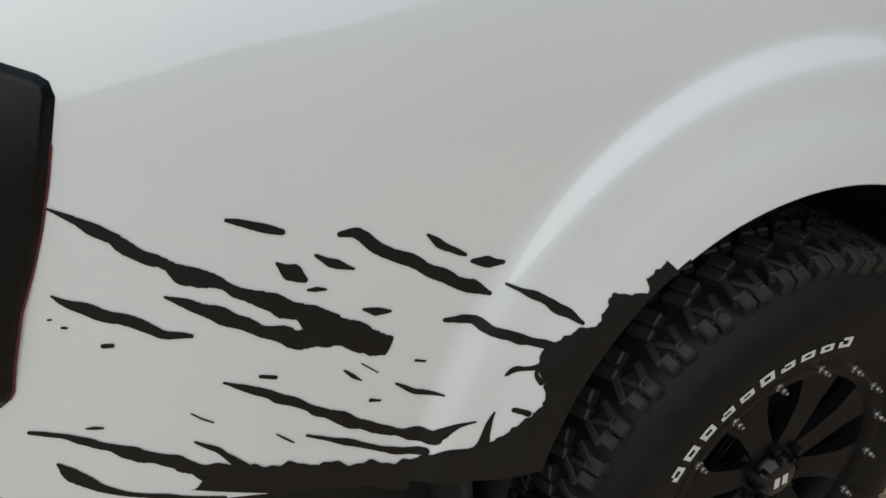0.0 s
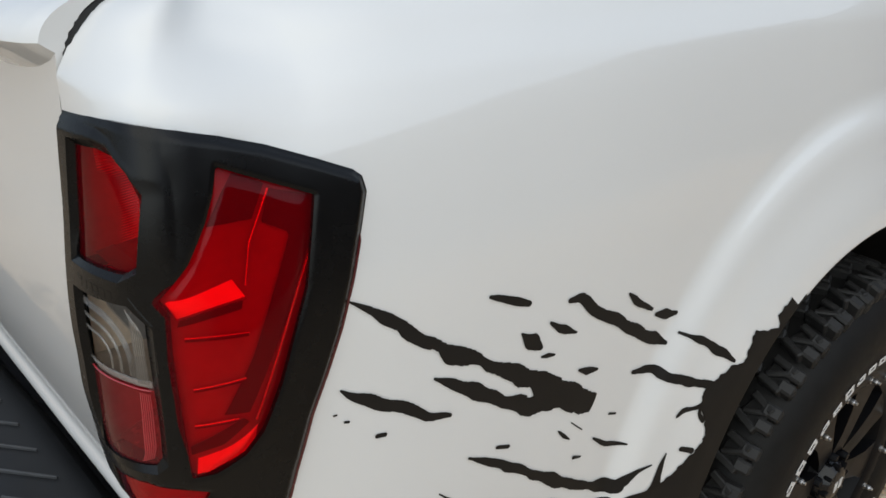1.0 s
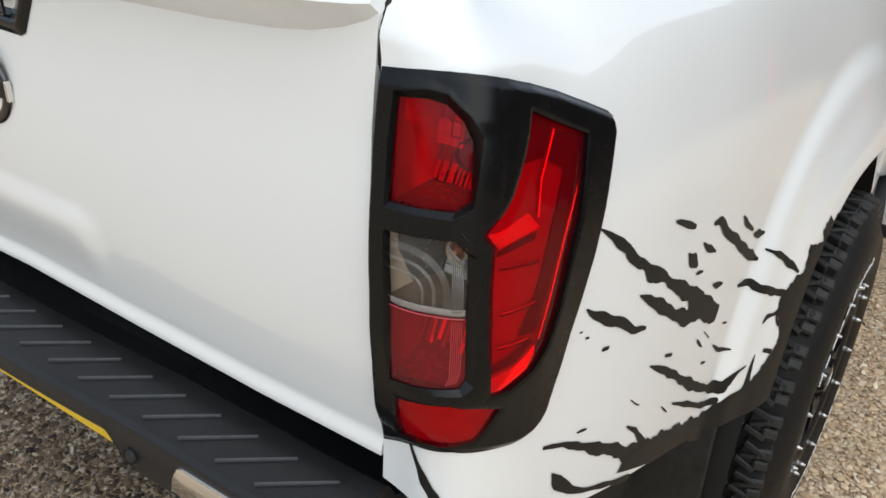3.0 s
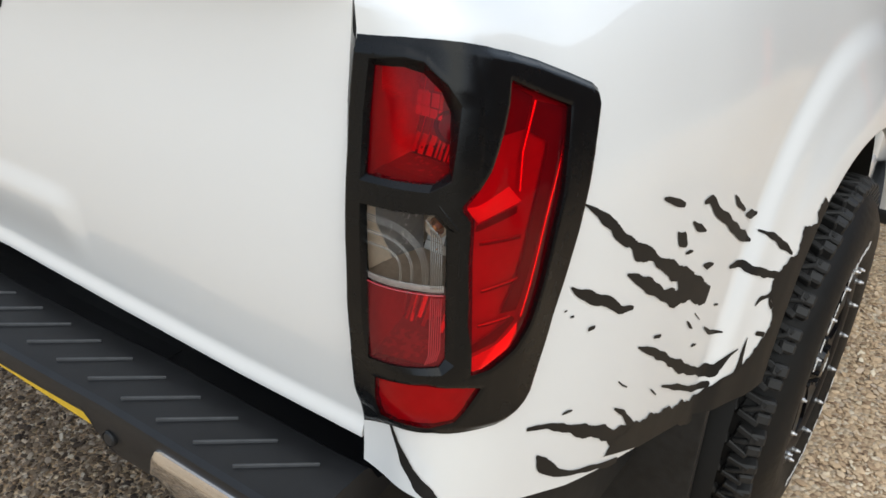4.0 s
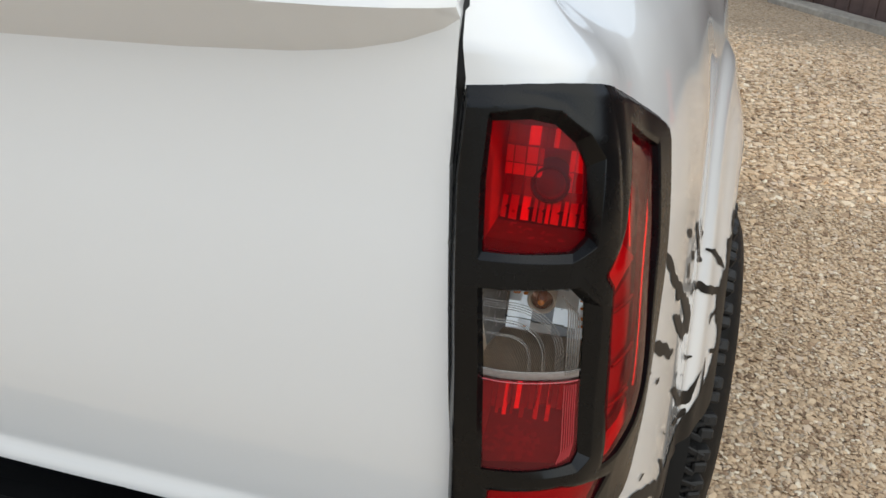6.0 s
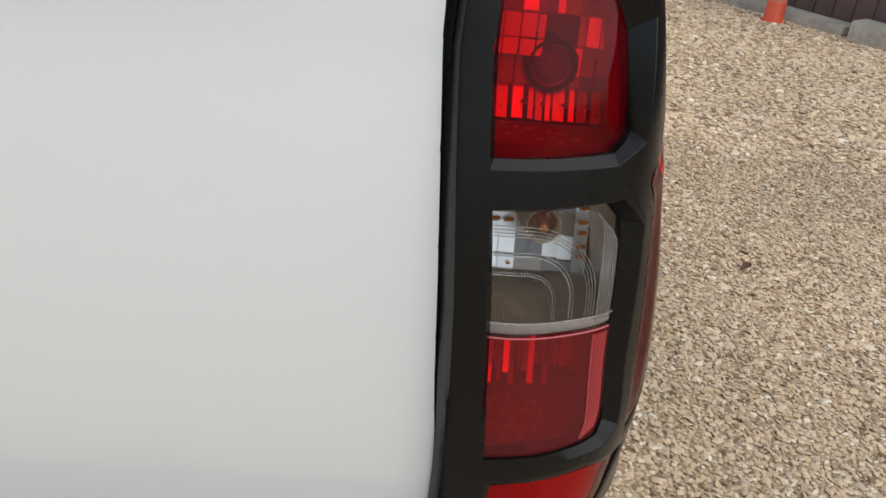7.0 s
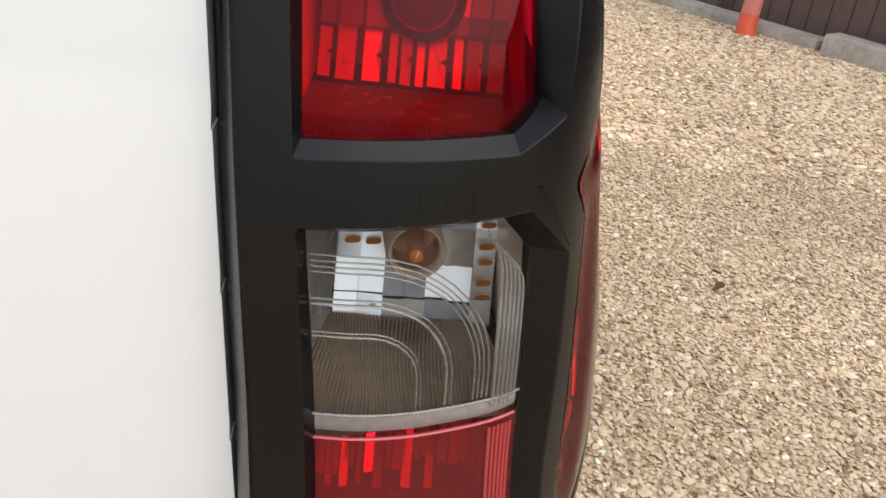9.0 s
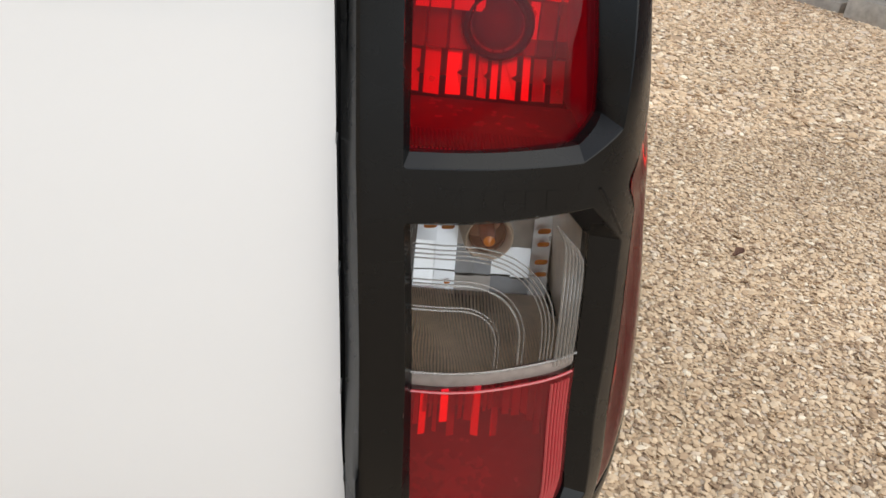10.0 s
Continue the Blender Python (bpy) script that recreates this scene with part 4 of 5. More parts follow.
    def mirror(x0, x1, z0, z1, y, tilt, twist, mat, notch=0.0):
        """A small mirror that leans back towards its top."""
        d = (z1 - z0) * tilt
        if notch:
            zm, xm = z0 + (z1 - z0) * 0.5, x1 - (x1 - x0) * notch
            q = [(x0, y, z0), (x1, y + twist, z0), (x1, y + twist + d * 0.4, zm - 0.001), (xm, y + twist + d * 0.5, zm), (x1, y + twist + d * 0.55, zm + 0.0015), (x1, y + twist + d, z1), (x0, y + d, z1)]
        else:
            q = [(x0, y, z0), (x1, y + twist, z0), (x1, y + twist + d, z1), (x0, y + d, z1)]
        facets("mirror_step", [q], mat)

    def bulb(x, y, z, r, mat, collar, ring=1.25):
        m = Matrix.Translation((x, y, z)) @ Vector((0.05, -1, 0.1)).to_track_quat("X", "Z").to_matrix().to_4x4()
        bm = bmesh.new()
        lathe(bm, [(r * ring, -0.03), (r * ring, 0.001), (r * (ring + 1) / 2, 0.003), (r * 1.0, 0.001), (r * 0.95, -0.012)], 32, m)
        part("bulb_collar", bm, collar, lamp)
        bm = bmesh.new()
        lathe(bm, [(r * math.cos(a) * 0.92, r * math.sin(a) * 0.8 - 0.004) for a in np.radians(np.arange(-20, 91, 10))], 28, m)
        part("bulb", bm, mat, lamp)
    rng = random.Random(8)
    # brake chamber: two rows of bright mirrors, ribbed floor and wall, and the bulb in its dark collar
    chamber(0.0210, 0.120, 1.1455, 1.264, 0.125, HOUSING, 0.01)
    x = 0.7185
    for k, w in enumerate((0.0068, 0.0104, 0.0100, 0.0046, 0.0060, 0.0046, 0.0100, 0.0050, 0.0088, 0.0090)):
        t = rng.uniform(-0.0012, 0.0012)
        mirror(x, x + w * 0.72, 1.1510 + rng.uniform(0, 0.001), 1.1700 + rng.uniform(-0.001, 0.001), 0.080, 0.62, t, FACET, (0.0, 0.35)[k % 2 == 0] * rng.uniform(0.6, 1.2))
        mirror(x, x + w * 0.9, 1.1715, 1.1895, 0.088, 0.45, t, SHELF)
        if k < 4:
            mirror(x, x + w * 0.92, 1.1905, 1.2005, 0.086, 0.12, -t, FACET)
            mirror(x, x + w * 0.92, 1.2015, 1.2160, 0.088, 0.12, t, FACET if k < 3 else SILVER)
        elif k > 6:
            mirror(x, x + w * 0.9, 1.1790, 1.1960, 0.090, 0.20, t, (SILVER, FACET, GREYREF)[k % 3])
            mirror(x, x + w * 0.9, 1.1980, 1.2160, 0.090, 0.20, -t, SILVER)
        mirror(x, x + w * 0.95, 1.2170, 1.2330, 0.092, 0.25, t * 2, (GREYREF, HOUSING, SILVER)[k % 3])
        x += w + 0.0003
    bulb(0.7585, 0.088, 1.1850, 0.0136, DIMGREY, DARK)
    ribbed("ribbed_shelf", 0.714, 0.796, 0.022, 0.040, 1.1475, 1.1490, 46, 0.0011, SHELF, "ribbed floor of the chamber")
    facets("chamber_floor", [[(0.712, 0.022, 1.1478), (0.799, 0.036, 1.1478), (0.806, 0.080, 1.1495), (0.716, 0.080, 1.1495)]], SHELF)
    ribs = []
    for k in range(44):
        z0, h = 1.148 + 0.0026 * k, 0.0013
        xl = 0.7160 + float(gap_lean(z0)) + 0.0022
        for a, c, p0, p1 in ((z0, z0 + h, 0.0, 0.0010), (z0 + h, z0 + 2 * h, 0.0010, 0.0)):
            ribs.append([(xl + p0, 0.040, a), (xl + p1, 0.040, c), (xl + p1 + 0.004, 0.115, c), (xl + p0 + 0.004, 0.115, a)])
    facets("ribbed_wall", ribs, FLUTE)
    # reverse chamber: columns of mirrors, brown bulb, fluted floor
    chamber(0.0210, 0.118, 1.0360, 1.132, 0.112, FLUTE)
    def amber(x, y, z, w, h):
        """A rounded amber patch before a mirror, painted as the bulb's reflection."""
        facets("amber_glint", [[(x + w * math.copysign(abs(math.cos(a)) ** 0.6, math.cos(a)), y, z + h * math.copysign(abs(math.sin(a)) ** 0.7, math.sin(a)) + 0.15 * w * math.cos(a)) for a in np.radians(np.arange(0, 360, 24))]], AMBER)
    # two broad white columns, grey curved ones beside the bulb and a narrow white one at the edge
    for x0, x1, kind in ((0.7318, 0.7424, 0), (0.7430, 0.7540, 0), (0.7546, 0.7640, 2), (0.7646, 0.7740, 2), (0.7746, 0.7850, 1), (0.7856, 0.7955, 1), (0.7962, 0.8060, 0)):
        z = 1.0345
        mirror(x0 - 0.0004, x1 + 0.0004, 1.0335, 1.1300, 0.100, 0.20, 0.0, GREYREF)
        for j in range(4):
            h = (0.0105, 0.0150, 0.0160, 0.0170)[j] + rng.uniform(-0.001, 0.001)
            mat = ((FACET, FACET, FACET), (GREYREF, SHELF, FACET), (GREYREF, GREYREF, SHELF))[kind][(j + int(x0 * 3000)) % 3]
            mirror(x0 - 0.0003, x1 + 0.0003, z, z + h + 0.0004, 0.087 + 0.006 * j, rng.uniform(0.36, 0.42), rng.uniform(-0.0012, 0.0012), mat)
            if kind == 0 and (j > 1 or (x0 > 0.79 and j)):
                amber((x0 + x1) / 2 + (0.0012 if x0 < 0.74 else -0.0006), 0.0835 + 0.006 * j, z + h * 0.72, 0.0036, 0.0017)
                if x0 > 0.79:
                    amber((x0 + x1) / 2, 0.0830 + 0.006 * j, z + h * 0.22, 0.0034, 0.0015)
            z += h + 0.0003
    amber(0.7500, 0.0850, 1.0425, 0.0016, 0.0009)
    ribs = []
    for k in range(60):
        z0 = 1.037 + 0.0016 * k
        for a, c, p0, p1 in ((z0, z0 + 0.0008, 0.0, 0.0006), (z0 + 0.0008, z0 + 0.0016, 0.0006, 0.0)):
            ribs.append([(0.7185 + p0, 0.020, a), (0.7185 + p1, 0.020, c), (0.7305 + p1, 0.088, c), (0.7305 + p0, 0.088, a)])
    facets("ribbed_wall", ribs, SHELF)
    bulb(0.7650, 0.062, 1.0855, 0.0105, BULBGLASS, FLUTE, 1.22)
    bm = bmesh.new()
    lathe(bm, [(0.0, 0.010), (0.0030, 0.008), (0.0042, 0.002), (0.0042, -0.010)], 20, Matrix.Translation((0.7650, 0.066, 1.0850)) @ Matrix.Rotation(radians(-90), 4, "Z"))
    part("bulb_core", bm, AMBER, lamp)
    flutes, shade_sides = [], []
    n_y = 7
    for k in range(58):
        xa, w = 0.7210 + 0.00148 * k, 0.0008
        y0 = float(np.interp(xa, [0.72, 0.75, 0.77, 0.79, 0.809], [-0.003, -0.002, 0.004, 0.013, 0.024]))
        for r in range(n_y):
            pts = []
            for q in (r / n_y, (r + 1) / n_y):
                bow = 0.0030 * math.sin(k * 0.16 + 2.2 * q) * q + 0.0012 * math.sin(9 * q + k * 0.35) * max(0.0, 1 - k / 30)
                pts.append((y0 + (0.086 - y0) * q, 1.0470 - 0.0095 * q, bow))
            (ya, za, ba), (yb, zb, bb) = pts
            flutes.append([(xa + ba, ya, za - 0.0007), (xa + w + ba, ya, za + 0.0005), (xa + w + bb, yb, zb + 0.0005), (xa + bb, yb, zb - 0.0007)])
            # one slope of each flute is painted dark to stand for shade
            shade_sides.append([(xa + w + ba, ya, za + 0.0005), (xa + 0.00148 + ba, ya, za - 0.0007), (xa + 0.00148 + bb, yb, zb - 0.0007), (xa + w + bb, yb, zb + 0.0005)])
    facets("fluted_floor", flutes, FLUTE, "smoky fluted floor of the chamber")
    facets("flute_shade", shade_sides, FLUTESHADE, "far sides of the flutes, darker brown for shade")
    # fog chamber: broken mirror strips over a plain floor
    chamber(0.0240, 0.118, 0.9430, 1.0350, 0.070, HOUSING)
    x = 0.727
    k = 0
    while x < 0.806:
        w = rng.uniform(0.0016, 0.0048)
        mirror(x, x + w, rng.uniform(0.958, 0.988), rng.uniform(1.010, 1.030), 0.050, rng.uniform(0.3, 0.6), rng.uniform(-0.002, 0.002), (SILVER, HOUSING, GREYREF, HOUSING, SILVER, HOUSING, GREYREF)[k % 7])
        x, k = x + w + rng.uniform(0.0002, 0.0012), k + 1
    facets("chamber_floor", [[(0.728, 0.0, 0.9460), (0.812, 0.022, 0.9460), (0.812, 0.070, 0.9700), (0.722, 0.070, 0.9700)]], SHELF)
    # plain block behind the side lamp and the reflector
    sheet("housing", (0.126, 0.322), (0.85, 1.25), 0.012, lambda s, z: poly_dist(s, z, COVER, -0.006), lambda s, z, o: lamp_skin(s, z, -0.017 + o), HOUSING, lamp, "grey moulded housing")
    def on_lens(h):
        return lambda s, z: lens_off(s, z) - 0.001 + h
    # nested raised arcs moulded in the clear lens and the ribs at its outer edge
    for rad, wide in ((0.018, 0.0004), (0.0196, 0.0002), (0.0300, 0.0006), (0.0322, 0.0003), (0.0420, 0.0003), (0.0440, 0.0003), (0.0460, 0.0003), (0.0482, 0.0003)):
        pts = [(0.0275, 1.065 + rad)] + [(0.048 + rad * math.sin(a), 1.065 + rad * math.cos(a)) for a in np.radians(np.arange(0, 91, 10))] + [(0.048 + rad, 1.0525)]
        strip(lamp, "lens_ridge", pts, wide, on_lens(0.0014), CLEARRIB, 0.0004)
    for k in range(6):
        so = 0.0985 + 0.0021 * k
        strip(lamp, "lens_rib", [(so - 0.006, 1.1205 - 0.0022 * k), (so - 0.0015, 1.1135 - 0.0020 * k), (so, 1.106 - 0.0015 * k), (so + 0.0006, 1.0475)], 0.0006, on_lens(0.0018), CLEARRIB, 0.0006)
        strip(lamp, "lens_rib", [(so + 0.0006, 1.038), (so + 0.0004, 0.972 + 0.0015 * k), (so - 0.003, 0.962 + 0.001 * k)], 0.0006, on_lens(0.0018), REDRIB, 0.0006)
    strip(cover, "cover_ridge", [(0.1050, 1.1390), (0.1225, 1.1130)], 0.0012, lambda s, z: level(s, z) + 0.0001, PLASTIC, 0.0004)
    strip(lamp, "lens_seam", [(0.0262, 1.0512), (0.070, 1.0508), (0.1125, 1.0514)], 0.0004, on_lens(0.0020), CLEARRIB, 0.0005)
    strip(lamp, "lens_seam", [(0.0262, 1.0467), (0.070, 1.0463), (0.1125, 1.0469)], 0.0036, on_lens(0.0002), SEAM, 0.0004)
    strip(lamp, "lens_seam", [(0.0262, 1.0407), (0.070, 1.0403), (0.1115, 1.0409)], 0.0005, on_lens(0.0016), REDRIB, 0.0006)
    # side chamber: back sheet with light guides
    sheet("side_back", (0.125, 0.31), (0.94, 1.245), 0.006, lambda s, z: poly_dist(s, z, SLOT, 0.006), lambda s, z, o: lamp_skin(s, z, -0.010 + o), SIDEBACK, lamp, "moulded back of the side lamp")
    # dark sheets before the back put shade into the side lamp
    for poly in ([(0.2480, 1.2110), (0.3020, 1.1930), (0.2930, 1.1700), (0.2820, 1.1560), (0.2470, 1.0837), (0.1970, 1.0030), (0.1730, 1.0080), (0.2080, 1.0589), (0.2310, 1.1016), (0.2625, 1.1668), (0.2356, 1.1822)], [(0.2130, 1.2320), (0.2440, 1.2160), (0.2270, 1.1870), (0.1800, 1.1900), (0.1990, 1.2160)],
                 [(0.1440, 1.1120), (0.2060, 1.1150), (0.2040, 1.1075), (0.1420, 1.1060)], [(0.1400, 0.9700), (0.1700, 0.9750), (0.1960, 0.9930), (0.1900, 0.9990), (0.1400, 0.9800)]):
        sheet("shade_sheet", (0.12, 0.31), (0.94, 1.245), 0.004, lambda s, z: poly_dist(s, z, poly), lambda s, z, o: lamp_skin(s, z, -0.0058 + o), SIDESHADE, lamp)
    sheet("red_gasket", (-0.003, 0.35), (0.83, 1.29), 0.005, lambda s, z: np.minimum(np.minimum(poly_dist(s, z, COVER, 0.0013), -poly_dist(s, z, COVER, -0.005)), np.minimum(s - 0.22, 1.15 - z)), lambda s, z, o: lamp_skin(s, z, 0.0015 + o), DARKRED, lamp, "dark red edge of the lamp body", rim=0.006)
    def guide(corners):
        quads = [corners, [(s, z - 0.004, o - 0.004) for s, z, o in corners]]
        patch("light_guide", [quads[0]] + [[corners[i], corners[(i + 1) % 4], quads[1][(i + 1) % 4], quads[1][i]] for i in range(4)], FACET, "bright light guide")
    guide([(0.1335, 1.1300, -0.009), (0.1425, 1.1165, -0.001), (0.2077, 1.1200, -0.001), (0.1983, 1.1375, -0.011)])
    guide([(0.1420, 0.9440, -0.001), (0.1960, 0.9650, -0.001), (0.2050, 0.9860, -0.011), (0.1450, 0.9640, -0.011)])
    for z0, z1, sa, sb in ((1.0945, 1.0840, 0.147, 0.2073), (1.0425, 1.0405, 0.149, 0.1980), (1.0035, 1.0008, 0.146, 0.1860)):
        strip(lamp, "light_line", [(sa, z0), (sb, z1)], 0.0012, -0.0045, SILVER)
        # a dark strip painted as the shadow under each line
        strip(lamp, "shadow_line", [(sa, z0 - 0.003), (sb, z1 - 0.003)], 0.0016, -0.0060, DIMGREY)
    strip(lamp, "light_line", [(0.2472, 1.2114), (0.2204, 1.1664), (0.2107, 1.1287)], 0.0018, -0.0045, SILVER)
    strip(lamp, "light_line", [(0.2946, 1.1755), (0.2624, 1.1137), (0.2330, 1.0540), (0.2020, 0.9940)], 0.0016, -0.003, SILVER)
    sheet("reflex_block", (0.01, 0.17), (0.845, 0.935), 0.004, lambda s, z: poly_dist(s, z, WIN_LOW, 0.006), lambda s, z, o: lamp_skin(s, z, -0.0045 + 0.0006 * np.sin(s * 1200) * np.sin(z * 1200) + o), SIDEBACK, lamp)


CLEARRIB = material("clear_moulded_rib", (0.55, 0.53, 0.50), 0.12, 0.0, 0.8)
CLEARRIB.node_tree.nodes["Principled BSDF"].inputs["Transmission Weight"].default_value = 0.8
SEAM = material("cloudy_clear_seam", (0.40, 0.34, 0.32), 0.2, 0.0, 0.5, 0.25, 200)
REDRIB = material("red_moulded_rib", (0.42, 0.03, 0.04), 0.15, 0.0, 0.8)


def strip(parent, name, pts, width, off, mat, height=0.0008):
    """A thin moulded ridge along points (s, z)."""
    p = np.array(pts, float)
    d = np.concatenate([[0], np.cumsum(np.linalg.norm(np.diff(p, axis=0), axis=1))])
    u = np.linspace(0, d[-1], max(3, int(d[-1] / 0.004)))
    s, z = np.interp(u, d, p[:, 0]), np.interp(u, d, p[:, 1])
    ts, tz = np.gradient(s), np.gradient(z)
    ln = np.hypot(ts, tz) + 1e-9
    ns, nz = -tz / ln, ts / ln
    base = off(s, z) if callable(off) else off
    rows_ = [lamp_skin(s + ns * width * k, z + nz * width * k, base + h) for k, h in ((-1, -height), (-0.4, height), (0.4, height), (1, -height))]
    n = len(s)
    v = np.concatenate(rows_)
    f = [(k * n + i, k * n + i + 1, (k + 1) * n + i + 1, (k + 1) * n + i) for k in range(3) for i in range(n - 1)]
    return link_mesh(name, v, f, mat, parent)


tail_lamp()


# ---- splash decals ----
DECALS = new("splash_decal")
DECALS.parent = truck
tagged(DECALS, "matt black paint-splash decal on the quarter panel")
SEED = [0]


def streak(pts, rough=1.0, blunt=1.0):
    """One streak of the splash: points (s, z, width in mm), with uneven edges."""
    SEED[0] += 1
    rng = np.random.default_rng(SEED[0])
    p = np.array(pts, float)
    p[:, 2] *= 0.0005
    d = np.concatenate([[0], np.cumsum(np.hypot(np.diff(p[:, 0]), np.diff(p[:, 1])))])
    # round both tips
    head, tail = (p[1, :2] - p[0, :2]), (p[-1, :2] - p[-2, :2])
    head, tail = head / np.linalg.norm(head), tail / np.linalg.norm(tail)
    n = max(8, int(d[-1] / 0.0015))
    u = np.linspace(0, d[-1], n)
    s, z, w = (np.interp(u, d, p[:, k]) for k in range(3))
    k = np.ones(9) / 9
    if n > 24:
        for a in (s, z, w):
            a[4:-4] = np.convolve(a, k, "valid")
    cap = 4
    s = np.concatenate([s[0] - head[0] * w[0] * np.sin(np.linspace(1.5, 0.3, cap)), s, s[-1] + blunt * tail[0] * w[-1] * np.sin(np.linspace(0.3, 1.5, cap))])
    z = np.concatenate([z[0] - head[1] * w[0] * np.sin(np.linspace(1.5, 0.3, cap)), z, z[-1] + blunt * tail[1] * w[-1] * np.sin(np.linspace(0.3, 1.5, cap))])
    w = np.concatenate([w[0] * np.cos(np.linspace(1.5, 0.3, cap)), w, w[-1] * np.cos(np.linspace(0.3, 1.5, cap))])
    ts, tz = np.gradient(s), np.gradient(z)
    ln = np.hypot(ts, tz) + 1e-9
    ns, nz = -tz / ln, ts / ln
    m = len(s)
    t = np.arange(m) * 0.0015

    def edge():
        e = sum(h * rng.uniform(0.3, 1) * np.sin(t * f * rng.uniform(0.7, 1.3) + rng.uniform(0, 6.3)) for f, h in ((60, 1.0), (125, 1.0), (210, 0.45)))
        teeth = (t * rng.uniform(75, 120) + 0.35 * np.sin(t * 140) + rng.uniform(0, 1)) % 1 - 0.5
        return rough * 0.0012 * (e + 0.7 * teeth * (0.4 + 0.6 * np.sin(t * 60 + rng.uniform(0, 6.3)) ** 2)) * np.clip(w / 0.006, 0, 2.0)
    wl, wr = np.maximum(w + edge(), 0), np.maximum(w + edge(), 0)
    cols = []
    for a in np.linspace(-1, 1, 6):
        ww = np.where(a < 0, wl, wr)
        cols.append(skin(s + ns * ww * a, z + nz * ww * a, 0.0012))
    v = np.concatenate(cols)
    f = [(c * m + i, c * m + i + 1, (c + 1) * m + i + 1, (c + 1) * m + i) for c in range(5) for i in range(m - 1)]
    return link_mesh("streak", v, f, VINYL, DECALS)


streak([(0.311, 1.086, 2), (0.333, 1.071, 10), (0.364, 1.042, 16), (0.387, 1.019, 12), (0.421, 0.991, 22), (0.464, 0.963, 13), (0.491, 0.941, 19), (0.527, 0.917, 22), (0.545, 0.900, 35), (0.571, 0.874, 41), (0.605, 0.851, 36), (0.634, 0.834, 32)], 1.3, 0.15)
streak([(0.400, 0.966, 4), (0.425, 0.950, 14), (0.457, 0.925, 19), (0.484, 0.903, 16), (0.502, 0.893, 20), (0.527, 0.876, 25), (0.556, 0.868, 22)])
streak([(0.292, 0.991, 4), (0.304, 0.979, 11), (0.334, 0.961, 14), (0.364, 0.943, 15), (0.389, 0.922, 12), (0.416, 0.912, 5)])
streak([(0.478, 1.039, 4), (0.500, 1.029, 9), (0.532, 1.012, 10)])
streak([(0.596, 0.994, 8), (0.611, 0.992, 15), (0.631, 0.972, 14), (0.668, 0.942, 17), (0.708, 0.912, 16), (0.743, 0.884, 19), (0.767, 0.870, 7)])
streak([(0.697, 0.967, 4), (0.715, 0.947, 13), (0.741, 0.929, 5)])
streak([(0.750, 0.918, 7), (0.769, 0.912, 16), (0.789, 0.906, 6)])
streak([(0.789, 0.879, 4), (0.821, 0.860, 11), (0.855, 0.832, 14), (0.875, 0.813, 6)])
streak([(0.708, 0.848, 7), (0.749, 0.836, 15), (0.766, 0.822, 13), (0.801, 0.804, 13), (0.839, 0.784, 15)])
streak([(0.522, 0.976, 5), (0.535, 0.960, 22), (0.549, 0.948, 6)])
streak([(0.565, 0.975, 4), (0.583, 0.959, 12), (0.605, 0.948, 4)])
streak([(0.550, 0.935, 3), (0.560, 0.933, 6), (0.570, 0.930, 3)])
streak([(0.610, 0.892, 4), (0.624, 0.886, 11), (0.641, 0.881, 4)])
streak([(0.439, 0.842, 5), (0.475, 0.819, 12), (0.511, 0.790, 12), (0.548, 0.759, 16), (0.587, 0.729, 16), (0.629, 0.700, 15), (0.674, 0.681, 21)])
streak([(0.637, 0.776, 3), (0.660, 0.755, 10), (0.695, 0.741, 3)])
streak([(0.576, 0.816, 2), (0.586, 0.804, 6), (0.595, 0.795, 2)])
streak([(0.598, 0.819, 2), (0.616, 0.800, 2)])
streak([(0.665, 0.802, 4), (0.677, 0.797, 3)])
streak([(0.603, 0.762, 6), (0.614, 0.758, 4)])
streak([(0.479, 0.839, 4), (0.496, 0.832, 5)])
streak([(0.519, 0.736, 4), (0.570, 0.705, 9), (0.626, 0.670, 12), (0.662, 0.661, 11)])
streak([(0.227, 0.829, 4), (0.258, 0.818, 8), (0.294, 0.795, 13), (0.326, 0.772, 17), (0.365, 0.751, 17), (0.392, 0.724, 26), (0.429, 0.705, 28)])
streak([(0.392, 0.771, 3), (0.414, 0.752, 8), (0.432, 0.725, 13), (0.452, 0.700, 7)])
streak([(0.245, 0.778, 6), (0.252, 0.765, 20), (0.263, 0.751, 20), (0.277, 0.734, 10), (0.307, 0.716, 7), (0.348, 0.699, 10), (0.406, 0.673, 10)])
streak([(0.326, 0.923, 5), (0.335, 0.921, 5)])
streak([(0.292, 0.953, 3), (0.296, 0.952, 3)])
streak([(0.281, 0.965, 2), (0.284, 0.965, 2)])
streak([(0.285, 0.821, 3), (0.293, 0.820, 5), (0.301, 0.818, 3)])
streak([(0.396, 0.812, 2), (0.406, 0.801, 3), (0.417, 0.792, 2)])
streak([(0.484, 0.751, 2), (0.493, 0.741, 3), (0.502, 0.731, 2)])
streak([(0.772, 0.760, 4), (0.783, 0.767, 11), (0.800, 0.763, 7), (0.815, 0.764, 9), (0.828, 0.770, 8)])
streak([(0.815, 0.740, 7), (0.808, 0.752, 6), (0.815, 0.766, 7), (0.826, 0.780, 7), (0.839, 0.788, 8)])
streak([(0.777, 0.707, 7), (0.794, 0.698, 9)])
streak([(0.729, 0.655, 17), (0.741, 0.684, 10), (0.752, 0.708, 3)])
streak([(0.678, 0.685, 15), (0.704, 0.698, 6), (0.727, 0.699, 3)])
streak([(0.552, 0.659, 3), (0.596, 0.648, 12), (0.636, 0.637, 16), (0.647, 0.645, 6)])
